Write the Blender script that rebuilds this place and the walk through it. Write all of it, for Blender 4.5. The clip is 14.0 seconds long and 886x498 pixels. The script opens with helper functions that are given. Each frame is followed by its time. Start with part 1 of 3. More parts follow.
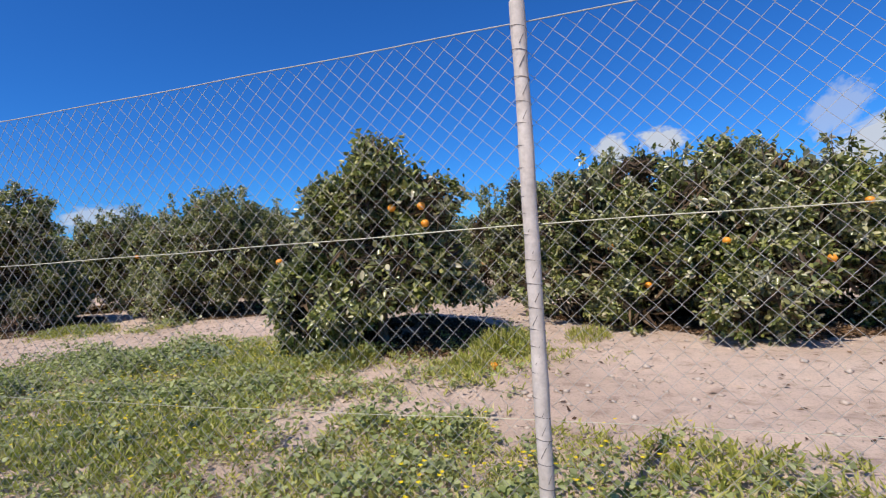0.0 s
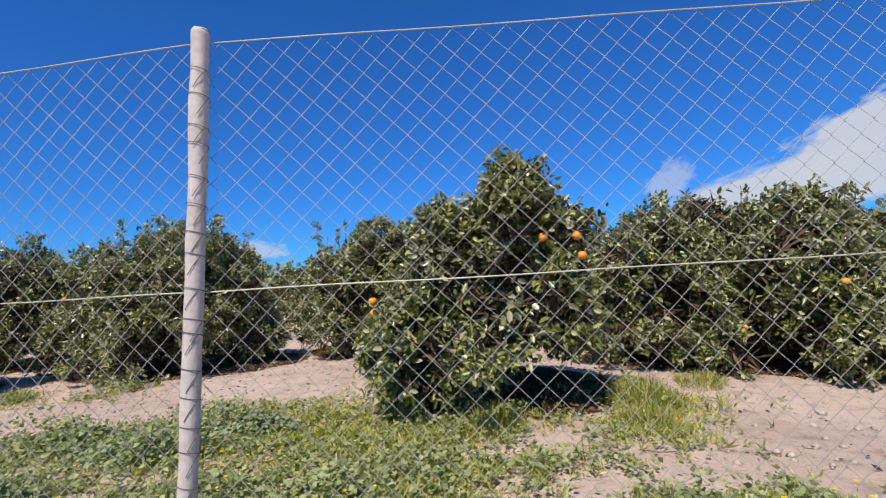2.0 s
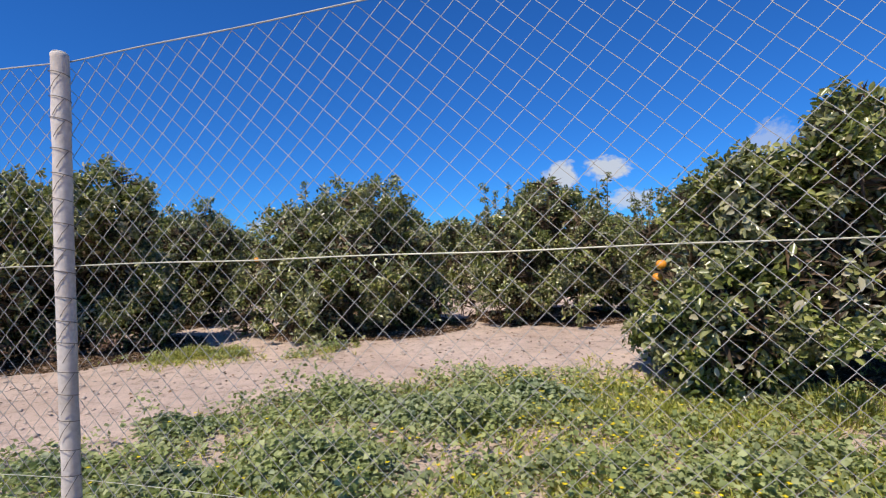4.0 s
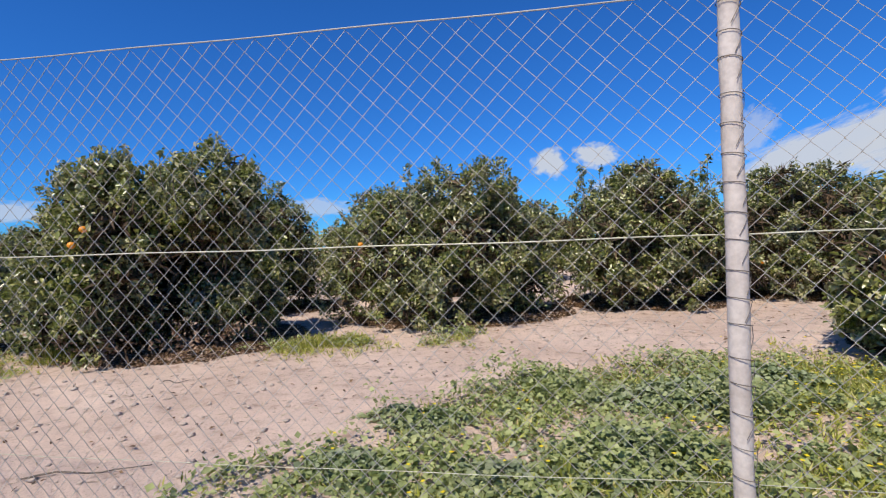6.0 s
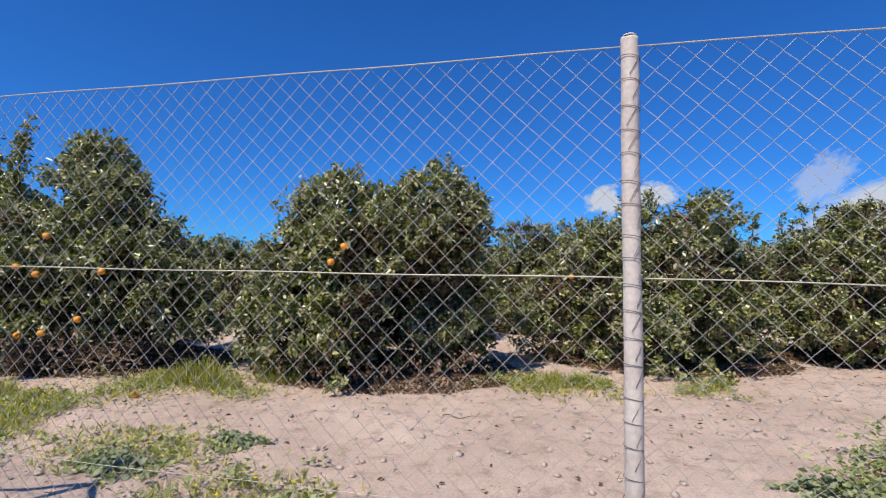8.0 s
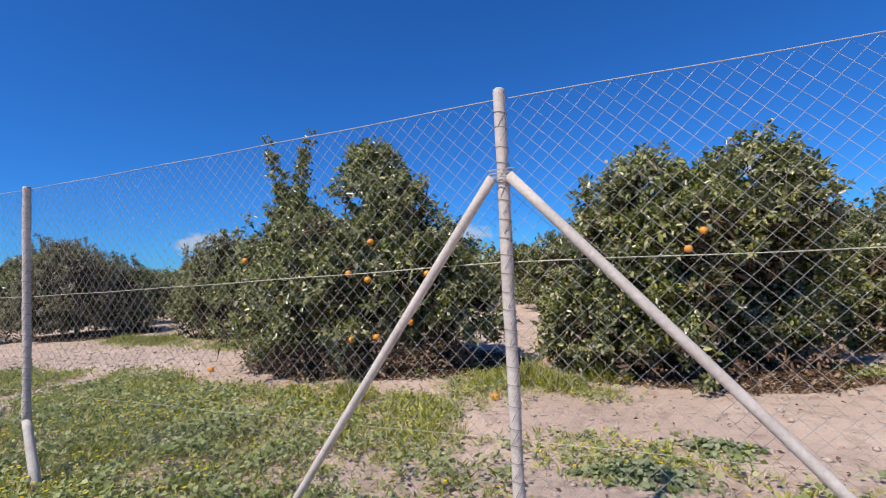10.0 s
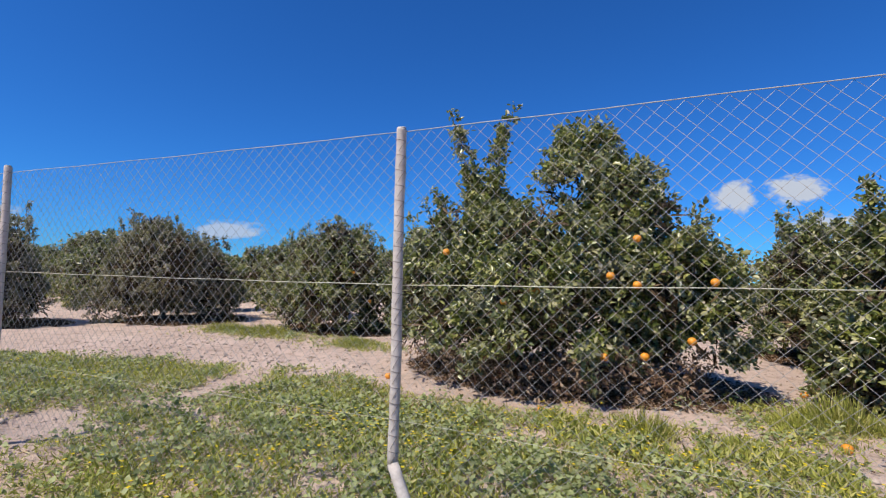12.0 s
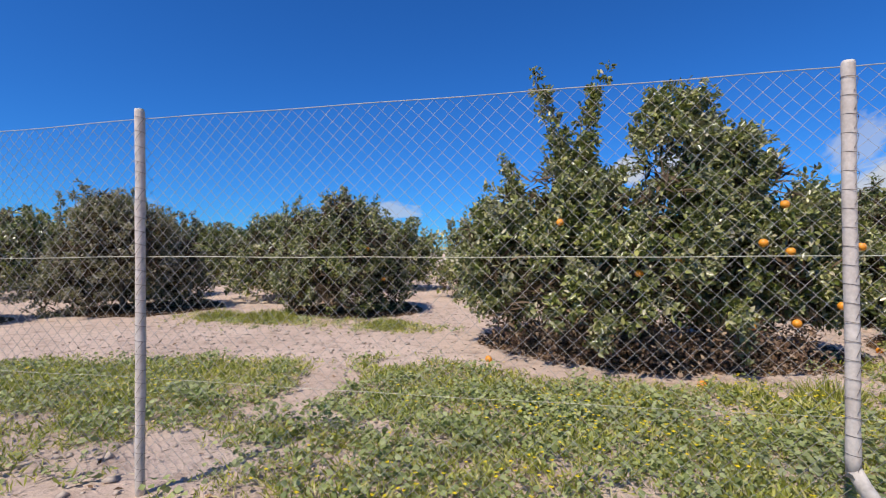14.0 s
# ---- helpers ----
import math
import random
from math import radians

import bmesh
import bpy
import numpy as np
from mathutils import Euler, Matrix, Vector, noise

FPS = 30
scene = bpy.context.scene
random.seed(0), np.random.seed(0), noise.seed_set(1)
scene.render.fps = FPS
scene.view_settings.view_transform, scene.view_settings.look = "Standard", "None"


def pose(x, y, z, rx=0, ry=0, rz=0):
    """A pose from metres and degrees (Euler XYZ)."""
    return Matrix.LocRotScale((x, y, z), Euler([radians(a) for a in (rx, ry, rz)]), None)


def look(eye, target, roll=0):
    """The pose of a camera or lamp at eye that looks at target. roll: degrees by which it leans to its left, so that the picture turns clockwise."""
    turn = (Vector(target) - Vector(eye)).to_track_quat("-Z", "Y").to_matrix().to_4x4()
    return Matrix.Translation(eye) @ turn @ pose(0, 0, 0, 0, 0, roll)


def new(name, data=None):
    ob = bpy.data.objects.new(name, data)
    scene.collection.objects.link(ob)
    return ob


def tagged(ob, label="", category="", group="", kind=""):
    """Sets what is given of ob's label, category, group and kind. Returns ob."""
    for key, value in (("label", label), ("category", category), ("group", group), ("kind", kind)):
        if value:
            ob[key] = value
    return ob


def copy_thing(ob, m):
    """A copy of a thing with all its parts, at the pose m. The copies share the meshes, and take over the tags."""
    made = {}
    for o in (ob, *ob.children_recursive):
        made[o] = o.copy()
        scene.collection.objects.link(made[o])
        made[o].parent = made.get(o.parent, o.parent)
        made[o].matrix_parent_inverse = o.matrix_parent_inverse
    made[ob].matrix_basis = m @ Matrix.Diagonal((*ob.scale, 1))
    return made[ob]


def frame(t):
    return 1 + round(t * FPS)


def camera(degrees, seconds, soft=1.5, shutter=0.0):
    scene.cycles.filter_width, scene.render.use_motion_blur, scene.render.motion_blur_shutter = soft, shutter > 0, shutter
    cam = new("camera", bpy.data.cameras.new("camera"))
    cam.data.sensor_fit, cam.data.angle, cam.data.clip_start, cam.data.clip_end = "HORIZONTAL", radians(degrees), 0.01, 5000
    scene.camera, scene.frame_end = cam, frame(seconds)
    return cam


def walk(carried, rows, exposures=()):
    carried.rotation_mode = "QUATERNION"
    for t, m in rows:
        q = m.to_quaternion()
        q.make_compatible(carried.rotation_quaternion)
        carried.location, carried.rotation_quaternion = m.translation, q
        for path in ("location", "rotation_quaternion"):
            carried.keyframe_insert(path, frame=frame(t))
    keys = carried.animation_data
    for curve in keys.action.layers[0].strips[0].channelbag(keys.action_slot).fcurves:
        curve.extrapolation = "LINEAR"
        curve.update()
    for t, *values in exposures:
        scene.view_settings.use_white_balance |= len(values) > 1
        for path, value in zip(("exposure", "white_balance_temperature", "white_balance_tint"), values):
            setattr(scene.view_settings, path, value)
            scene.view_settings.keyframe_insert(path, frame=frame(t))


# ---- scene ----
cam = camera(84.88, 14.0, soft=1.15)
PATH = [
    (0.0, 14.052, -1.598, 1.206, 89.019, 3.788, 16.559),
    (0.5, 13.408, -1.489, 1.173, 89.375, -1.273, 12.597),
    (1.0, 12.779, -1.398, 1.215, 92.764, -3.020, 11.778),
    (1.5, 12.203, -1.334, 1.251, 94.052, -0.135, 3.935),
    (2.0, 11.572, -1.253, 1.206, 94.191, 3.065, 2.663),
    (2.5, 10.965, -1.306, 1.220, 93.259, 3.032, 11.539),
    (5.0, 8.948, -0.938, 1.220, 89.802, 2.425, 10.678),
    (5.5, 8.407, -1.034, 1.215, 89.264, 2.558, 10.673),
    (6.0, 7.868, -1.141, 1.238, 89.429, 2.562, 9.361),
    (6.5, 7.405, -1.210, 1.243, 91.135, 1.115, 3.545),
    (7.0, 6.822, -1.228, 1.288, 93.635, 1.175, 5.294),
    (7.5, 6.133, -1.259, 1.278, 93.110, 1.617, 11.474),
    (8.0, 5.452, -1.230, 1.267, 93.259, -0.684, 14.975),
    (8.5, 4.850, -1.308, 1.284, 92.936, -0.170, 16.124),
    (9.0, 4.161, -1.419, 1.274, 93.037, 1.150, 22.831),
    (11.5, 0.779, -1.906, 1.280, 91.944, 1.371, 25.881),
    (12.0, 0.112, -1.995, 1.272, 93.316, -1.311, 27.391),
    (12.5, -0.559, -2.041, 1.288, 92.794, 1.195, 31.201),
    (13.0, -1.203, -2.231, 1.271, 92.497, 3.453, 32.418),
    (13.5, -1.782, -2.314, 1.216, 91.138, 4.030, 26.685),
    (14.0, -2.080, -2.309, 1.256, 90.331, 0.344, 17.202),
]
# between the half seconds
BETWEEN = [
    (2.7, look((10.748, -1.312, 1.223), (10.366, 0.648, 1.327), -0.9)),
    (4.8, look((9.140, -0.895, 1.207), (8.771, 1.071, 1.204), -2.9)),
    (9.2, look((3.910, -1.515, 1.266), (3.042, 0.282, 1.398), -1.9)),
    (11.3, look((1.042, -1.902, 1.259), (0.187, -0.095, 1.316), -3.3)),
]
walk(cam, sorted([(t, pose(*p)) for t, *p in PATH] + BETWEEN, key=lambda row: row[0]), exposures=[(0.0, 0.16), (9.0, 0.13), (11.5, 0.1), (14.0, 0.1)])
SUN_POWER, SKY_POWER, CLOUD_POWER = 4.6, 0.086, 0.66
SKY_TINT = (0.20, 0.70, 1.43, 1.0)


# ---------------------------------------------------------------- light
SUN_AZ, SUN_EL = radians(-158), radians(55)      # azimuth from +y, clockwise
world = bpy.data.worlds.new("sky")
scene.world = world
world.use_nodes = True
wn = world.node_tree.nodes
sky = wn.new("ShaderNodeTexSky")
sky.sky_type = "NISHITA"
sky.sun_disc = False
sky.sun_elevation, sky.sun_rotation = SUN_EL, SUN_AZ
sky.altitude, sky.air_density, sky.dust_density, sky.ozone_density = 300, 1.0, 0.05, 3.0
tint = wn.new("ShaderNodeMix")
tint.data_type, tint.blend_type = "RGBA", "MULTIPLY"
tint.inputs["Factor"].default_value = 1.0
tint.inputs["B"].default_value = SKY_TINT
wl = world.node_tree.links
wl.new(sky.outputs["Color"], tint.inputs["A"])
wl.new(tint.outputs["Result"], wn["Background"].inputs["Color"])
wn["Background"].inputs["Strength"].default_value = SKY_POWER
sun_data = bpy.data.lights.new("sun", "SUN")
sun_data.energy, sun_data.angle, sun_data.color = SUN_POWER, radians(0.53), (1.0, 0.93, 0.82)
sun = new("sun", sun_data)
toward = Vector((math.sin(SUN_AZ) * math.cos(SUN_EL), math.cos(SUN_AZ) * math.cos(SUN_EL), math.sin(SUN_EL)))
sun.matrix_world = look(toward * 50, (0, 0, 0))

rng = np.random.default_rng(7)


# ---------------------------------------------------------------- materials
def material(name):
    m = bpy.data.materials.new(name)
    m.use_nodes = True
    nt = m.node_tree
    return m, nt, nt.nodes["Principled BSDF"]


def node(nt, kind, **values):
    n = nt.nodes.new(kind)
    for key, value in values.items():
        if key in n.inputs:
            n.inputs[key].default_value = value
    return n


def ramp(nt, source, stops):
    r = nt.nodes.new("ShaderNodeValToRGB")
    while len(r.color_ramp.elements) < len(stops):
        r.color_ramp.elements.new(0.5)
    for e, (at, c) in zip(r.color_ramp.elements, stops):
        e.position, e.color = at, (*c, 1)
    nt.links.new(source, r.inputs["Fac"])
    return r.outputs["Color"]


def coords(nt):
    return nt.nodes.new("ShaderNodeNewGeometry").outputs["Position"]


def noise_tex(nt, where, scale, detail=4, rough=0.6):
    n = node(nt, "ShaderNodeTexNoise", Scale=scale, Detail=detail, Roughness=rough)
    nt.links.new(where, n.inputs["Vector"])
    return n.outputs["Fac"]


def mix(nt, a, b, fac, blend="MIX"):
    n = nt.nodes.new("ShaderNodeMix")
    n.data_type, n.blend_type = "RGBA", blend
    for sock, value in (("A", a), ("B", b)):
        if isinstance(value, tuple):
            n.inputs[sock].default_value = (*value, 1)
        else:
            nt.links.new(value, n.inputs[sock])
    if isinstance(fac, float):
        n.inputs["Factor"].default_value = fac
    else:
        nt.links.new(fac, n.inputs["Factor"])
    return n.outputs["Result"]


def bump(nt, bsdf, height, strength, distance):
    b = node(nt, "ShaderNodeBump", Strength=strength, Distance=distance)
    nt.links.new(height, b.inputs["Height"])
    nt.links.new(b.outputs["Normal"], bsdf.inputs["Normal"])


def leaf_material(name, stops, rough=0.42, glow=0.25, dust=(0.30, 0.27, 0.22), dusty=0.15):
    """Leaves: each leaf takes its own colour, with dust on some, and lets some light through."""
    m, nt, bsdf = material(name)
    isle = nt.nodes.new("ShaderNodeNewGeometry").outputs["Random Per Island"]
    colour = ramp(nt, isle, stops)
    patch = noise_tex(nt, coords(nt), 2.3, 3)
    spots = ramp(nt, patch, [(0.45, (0, 0, 0)), (0.72, (dusty * 2.2,) * 3)])
    colour = mix(nt, colour, dust, spots)
    nt.links.new(colour, bsdf.inputs["Base Color"])
    bsdf.inputs["Roughness"].default_value = rough
    bsdf.inputs["Specular IOR Level"].default_value = 0.6
    thin = nt.nodes.new("ShaderNodeBsdfTranslucent")
    bright = mix(nt, colour, (0.75, 0.95, 0.2), 0.35)
    nt.links.new(bright, thin.inputs["Color"])
    both = node(nt, "ShaderNodeMixShader", Fac=glow)
    nt.links.new(bsdf.outputs["BSDF"], both.inputs[1])
    nt.links.new(thin.outputs["BSDF"], both.inputs[2])
    nt.links.new(both.outputs["Shader"], nt.nodes["Material Output"].inputs["Surface"])
    return m


LEAF = leaf_material("citrus_leaf", [(0.0, (0.020, 0.029, 0.005)), (0.3, (0.088, 0.108, 0.018)), (0.6, (0.22, 0.235, 0.046)),
                                     (0.85, (0.41, 0.385, 0.125)), (1.0, (0.56, 0.48, 0.33))], 0.30, 0.16, dusty=0.24)
LEAF_GREY = leaf_material("dusty_citrus_leaf", [(0.0, (0.05, 0.04, 0.02)), (0.4, (0.15, 0.12, 0.062)),
                                                (0.8, (0.27, 0.22, 0.13)), (1.0, (0.40, 0.32, 0.22))], dusty=0.3)
MALLOW = leaf_material("weed_leaf", [(0.0, (0.13, 0.16, 0.045)), (0.5, (0.29, 0.325, 0.105)), (1.0, (0.46, 0.475, 0.2))], 0.6, 0.25)
MALLOW_DARK = leaf_material("mallow_leaf", [(0.0, (0.12, 0.155, 0.06)), (0.5, (0.24, 0.28, 0.13)), (1.0, (0.40, 0.43, 0.25))], 0.6, 0.25)
GRASS = leaf_material("grass_blade", [(0.0, (0.18, 0.19, 0.025)), (0.5, (0.39, 0.39, 0.055)), (0.8, (0.54, 0.49, 0.12)),
                                      (1.0, (0.66, 0.54, 0.30))], 0.6, 0.3, dusty=0.05)
PETAL = leaf_material("yellow_petal", [(0.0, (0.82, 0.58, 0.01)), (1.0, (0.90, 0.72, 0.02))], 0.6, 0.3, dusty=0.0)
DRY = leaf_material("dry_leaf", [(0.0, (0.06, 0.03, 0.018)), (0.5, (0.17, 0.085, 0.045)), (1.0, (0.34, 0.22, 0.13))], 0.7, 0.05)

# fallen leaves, coloured dark red-brown so the tree shadows read brown-black
SHADOW_LITTER = leaf_material("shadow_dark_litter", [(0.0, (0.04, 0.018, 0.006)), (0.5, (0.105, 0.048, 0.017)), (1.0, (0.25, 0.145, 0.07))], 0.8, 0.03, dusty=0.0)
STRAW = leaf_material("straw", [(0.0, (0.16, 0.12, 0.07)), (0.5, (0.36, 0.29, 0.18)), (1.0, (0.60, 0.50, 0.34))], 0.8, 0.05)


def soil_material():
    m, nt, bsdf = material("dry_soil")
    p = coords(nt)
    big = noise_tex(nt, p, 0.55, 5)
    mid = noise_tex(nt, p, 5.0, 6, 0.65)
    fine = noise_tex(nt, p, 60.0, 4, 0.7)
    c = ramp(nt, big, [(0.3, (0.53, 0.385, 0.295)), (0.55, (0.635, 0.475, 0.375)), (0.75, (0.675, 0.525, 0.42))])
    c = mix(nt, c, ramp(nt, mid, [(0.28, (0.50, 0.44, 0.40)), (0.46, (0.95, 0.95, 0.95)), (0.8, (1.14, 1.12, 1.1))]), 0.85, "MULTIPLY")
    c = mix(nt, c, ramp(nt, fine, [(0.30, (0.55, 0.52, 0.5)), (0.48, (1, 1, 1)), (0.75, (1.15, 1.14, 1.12))]), 0.6, "MULTIPLY")
    nt.links.new(c, bsdf.inputs["Base Color"])
    bsdf.inputs["Roughness"].default_value = 0.95
    h = mix(nt, mid, fine, 0.35)
    bump(nt, bsdf, h, 0.9, 0.058)
    return m


def plain(name, colours, scale, rough=0.6, metal=0.0, relief=0.3, distance=0.003):
    m, nt, bsdf = material(name)
    p = coords(nt)
    f = noise_tex(nt, p, scale, 5)
    g = noise_tex(nt, p, scale * 7, 4)
    c = ramp(nt, f, [(0.3, colours[0]), (0.7, colours[1])])
    c = mix(nt, c, ramp(nt, g, [(0.3, (0.72, 0.7, 0.68)), (0.6, (1, 1, 1))]), 0.6, "MULTIPLY")
    nt.links.new(c, bsdf.inputs["Base Color"])
    bsdf.inputs["Roughness"].default_value, bsdf.inputs["Metallic"].default_value = rough, metal
    bump(nt, bsdf, g, relief, distance)
    return m


SOIL = soil_material()
POST = plain("weathered_post", ((0.50, 0.435, 0.375), (0.67, 0.60, 0.53)), 9.0, 0.75)
POST_END = plain("post_cut_end", ((0.62, 0.60, 0.55), (0.78, 0.75, 0.70)), 20.0, 0.8)
ZINC = plain("galvanised_wire", ((0.38, 0.355, 0.32), (0.52, 0.49, 0.44)), 14.0, 0.5, 0.0, 0.1, 0.0005)
YWIRE = plain("yellowed_wire", ((0.52, 0.50, 0.36), (0.66, 0.63, 0.48)), 8.0, 0.5, 0.2, 0.1, 0.0005)
TIE = plain("rusty_tie_wire", ((0.10, 0.085, 0.075), (0.24, 0.20, 0.17)), 30.0, 0.7, 0.3, 0.1, 0.0005)
# inner twigs, coloured dark so that gaps between leaves read as shade
SHADE_TWIG = leaf_material("dark_shade_twig", [(0.0, (0.033, 0.019, 0.008)), (0.6, (0.085, 0.047, 0.02)), (1.0, (0.16, 0.098, 0.048))], 0.8, 0.03, dusty=0.0)
BARK = plain("bark", ((0.10, 0.08, 0.06), (0.26, 0.21, 0.16)), 14.0, 0.9, 0.0, 0.9, 0.01)
PEEL = plain("orange_peel", ((0.80, 0.26, 0.02), (0.90, 0.38, 0.03)), 30.0, 0.42, 0.0, 0.25, 0.001)
STONE = plain("clod", ((0.42, 0.33, 0.26), (0.62, 0.51, 0.42)), 8.0, 0.95, 0.0, 0.6, 0.004)


# ---------------------------------------------------------------- mesh helpers
def mesh_from(name, verts, faces, mat, smooth=False):
    """One mesh from an array of points and an array of triangles or quads."""
    verts = np.asarray(verts, dtype=np.float32).reshape(-1, 3)
    faces = np.asarray(faces, dtype=np.int32)
    n, k = faces.shape
    me = bpy.data.meshes.new(name)
    me.vertices.add(len(verts))
    me.vertices.foreach_set("co", verts.ravel())
    me.loops.add(n * k)
    me.loops.foreach_set("vertex_index", faces.ravel())
    me.polygons.add(n)
    me.polygons.foreach_set("loop_start", np.arange(0, n * k, k, dtype=np.int32))
    if smooth:
        me.polygons.foreach_set("use_smooth", np.ones(n, dtype=bool))
    me.materials.append(mat)
    me.update(calc_edges=True)
    me.validate()
    return me


def part(name, me, parent, label="", kind=""):
    ob = new(name, me)
    ob.parent = parent
    return tagged(ob, label, kind=kind)


def tube(points, radii, sides=8, close=True):
    """Points and quads of a tapered tube along a line of points."""
    pts = np.asarray(points, dtype=float)
    radii = np.broadcast_to(np.asarray(radii, dtype=float), (len(pts),))
    along = np.gradient(pts, axis=0)
    along /= np.linalg.norm(along, axis=1)[:, None] + 1e-9
    ref = np.where(np.abs(along[:, 2:3]) > 0.9, np.array([[1.0, 0, 0]]), np.array([[0, 0, 1.0]]))
    u = np.cross(along, ref)
    u /= np.linalg.norm(u, axis=1)[:, None]
    v = np.cross(along, u)
    a = np.linspace(0, 2 * np.pi, sides, endpoint=False)
    ring = (u[:, None] * np.cos(a)[None, :, None] + v[:, None] * np.sin(a)[None, :, None]) * radii[:, None, None] + pts[:, None]
    verts = ring.reshape(-1, 3)
    i = np.arange(len(pts) - 1)[:, None] * sides
    j = np.arange(sides)[None]
    k = (j + 1) % sides
    faces = np.stack([i + j, i + k, i + sides + k, i + sides + j], -1).reshape(-1, 4)
    if close:
        end = len(verts)
        verts = np.vstack([verts, pts[:1], pts[-1:]])
        last = (len(pts) - 1) * sides
        j, k = j[0], k[0]
        caps = np.vstack([np.stack([k, j, np.full(sides, end), np.full(sides, end)], -1),
                          np.stack([last + j, last + k, np.full(sides, end + 1), np.full(sides, end + 1)], -1)])
        faces = np.vstack([faces, caps])
    return verts, faces


def joined(pieces):
    verts, faces, at = [], [], 0
    for v, f in pieces:
        verts.append(v)
        faces.append(f + at)
        at += len(v)
    return np.vstack(verts), np.vstack(faces)


def tube_mesh(name, points, radii, mat, sides=8):
    """A tube with real end caps, as one mesh."""
    bm = bmesh.new()
    v, f = tube(points, radii, sides, close=False)
    vs = [bm.verts.new(p) for p in v]
    for q in f:
        bm.faces.new([vs[i] for i in q]).smooth = True
    for ring in (vs[:sides][::-1], vs[-sides:]):
        bm.faces.new(ring)
    me = bpy.data.meshes.new(name)
    bmesh.ops.recalc_face_normals(bm, faces=bm.faces)
    bm.to_mesh(me)
    bm.free()
    me.materials.append(mat)
    return me


def smooth_step(a, b, x):
    t = np.clip((x - a) / (b - a), 0, 1)
    return t * t * (3 - 2 * t)


def value_noise(x, y, scale, seed=0):
    """Soft noise between 0 and 1 over the plan."""
    table = np.random.default_rng(seed).random((97, 97))
    u, v = x * scale, y * scale
    i, j = np.floor(u).astype(int), np.floor(v).astype(int)
    fu, fv = u - i, v - j
    fu, fv = fu * fu * (3 - 2 * fu), fv * fv * (3 - 2 * fv)
    g = lambda a, b: table[a % 97, b % 97]
    return ((g(i, j) * (1 - fu) + g(i + 1, j) * fu) * (1 - fv) + (g(i, j + 1) * (1 - fu) + g(i + 1, j + 1) * fu) * fv)


def ground_z(x, y):
    x, y = np.asarray(x, dtype=float), np.asarray(y, dtype=float)
    near = 1 - smooth_step(25, 60, np.hypot(x - 4, y - 4))
    z = 0.05 * (value_noise(x, y, 0.35, 1) - 0.5) + 0.05 * (value_noise(x, y, 1.3, 2) - 0.5) + 0.03 * (value_noise(x, y, 4.1, 3) - 0.5) + 0.022 * (value_noise(x, y, 8.7, 4) - 0.5)
    mound = 0.20 * np.exp(-((x - 11.7) ** 2 / 3.2 + (y - 4.3) ** 2 / 1.8))
    return (z + mound) * near


# ---------------------------------------------------------------- ground
def spread(lo, hi, step, reach):
    inner = np.arange(lo, hi + step, step)
    out = np.geomspace(step * 2, reach, 26)
    return np.concatenate([lo - out[::-1], inner, inner[-1] + out])


gx, gy = spread(-14, 20, 0.085, 1800), spread(-3, 10, 0.085, 1800)
X, Y = np.meshgrid(gx, gy)
Z = ground_z(X, Y)
nx = len(gx)
i, j = np.meshgrid(np.arange(nx - 1), np.arange(len(gy) - 1))
i, j = i.ravel(), j.ravel()
ground = new("ground", mesh_from("ground", np.stack([X, Y, Z], -1), np.stack([j * nx + i, j * nx + i + 1, (j + 1) * nx + i + 1, (j + 1) * nx + i], -1), SOIL, True))
tagged(ground, "pinkish tan dry soil between weeds and citrus rows", "ground", kind="structure")

# ---------------------------------------------------------------- clouds, far off
def cloud_material(seed, power):
    m, nt, bsdf = material("cloud")
    nt.nodes.remove(bsdf)
    tc = nt.nodes.new("ShaderNodeTexCoord").outputs["Object"]
    far = nt.nodes.new("ShaderNodeVectorMath")
    far.operation = "LENGTH"
    nt.links.new(tc, far.inputs[0])
    n = node(nt, "ShaderNodeTexNoise", Scale=2.3, Detail=8.0, Roughness=0.64)
    n.noise_dimensions = "4D"
    n.inputs["W"].default_value = seed
    nt.links.new(tc, n.inputs["Vector"])
    edge = nt.nodes.new("ShaderNodeMath")
    edge.operation = "MULTIPLY_ADD"
    edge.inputs[1].default_value = -0.62
    nt.links.new(far.outputs["Value"], edge.inputs[0])
    nt.links.new(n.outputs["Fac"], edge.inputs[2])
    alpha = ramp(nt, edge.outputs["Value"], [(0.02, (0, 0, 0)), (0.22, (power,) * 3)])
    light = nt.nodes.new("ShaderNodeEmission")
    light.inputs["Color"].default_value = (0.80, 0.86, 0.97, 1)
    light.inputs["Strength"].default_value = CLOUD_POWER
    clear = nt.nodes.new("ShaderNodeBsdfTransparent")
    both = nt.nodes.new("ShaderNodeMixShader")
    nt.links.new(alpha, both.inputs["Fac"])
    nt.links.new(clear.outputs["BSDF"], both.inputs[1])
    nt.links.new(light.outputs["Emission"], both.inputs[2])
    nt.links.new(both.outputs["Shader"], nt.nodes["Material Output"].inputs["Surface"])
    return m


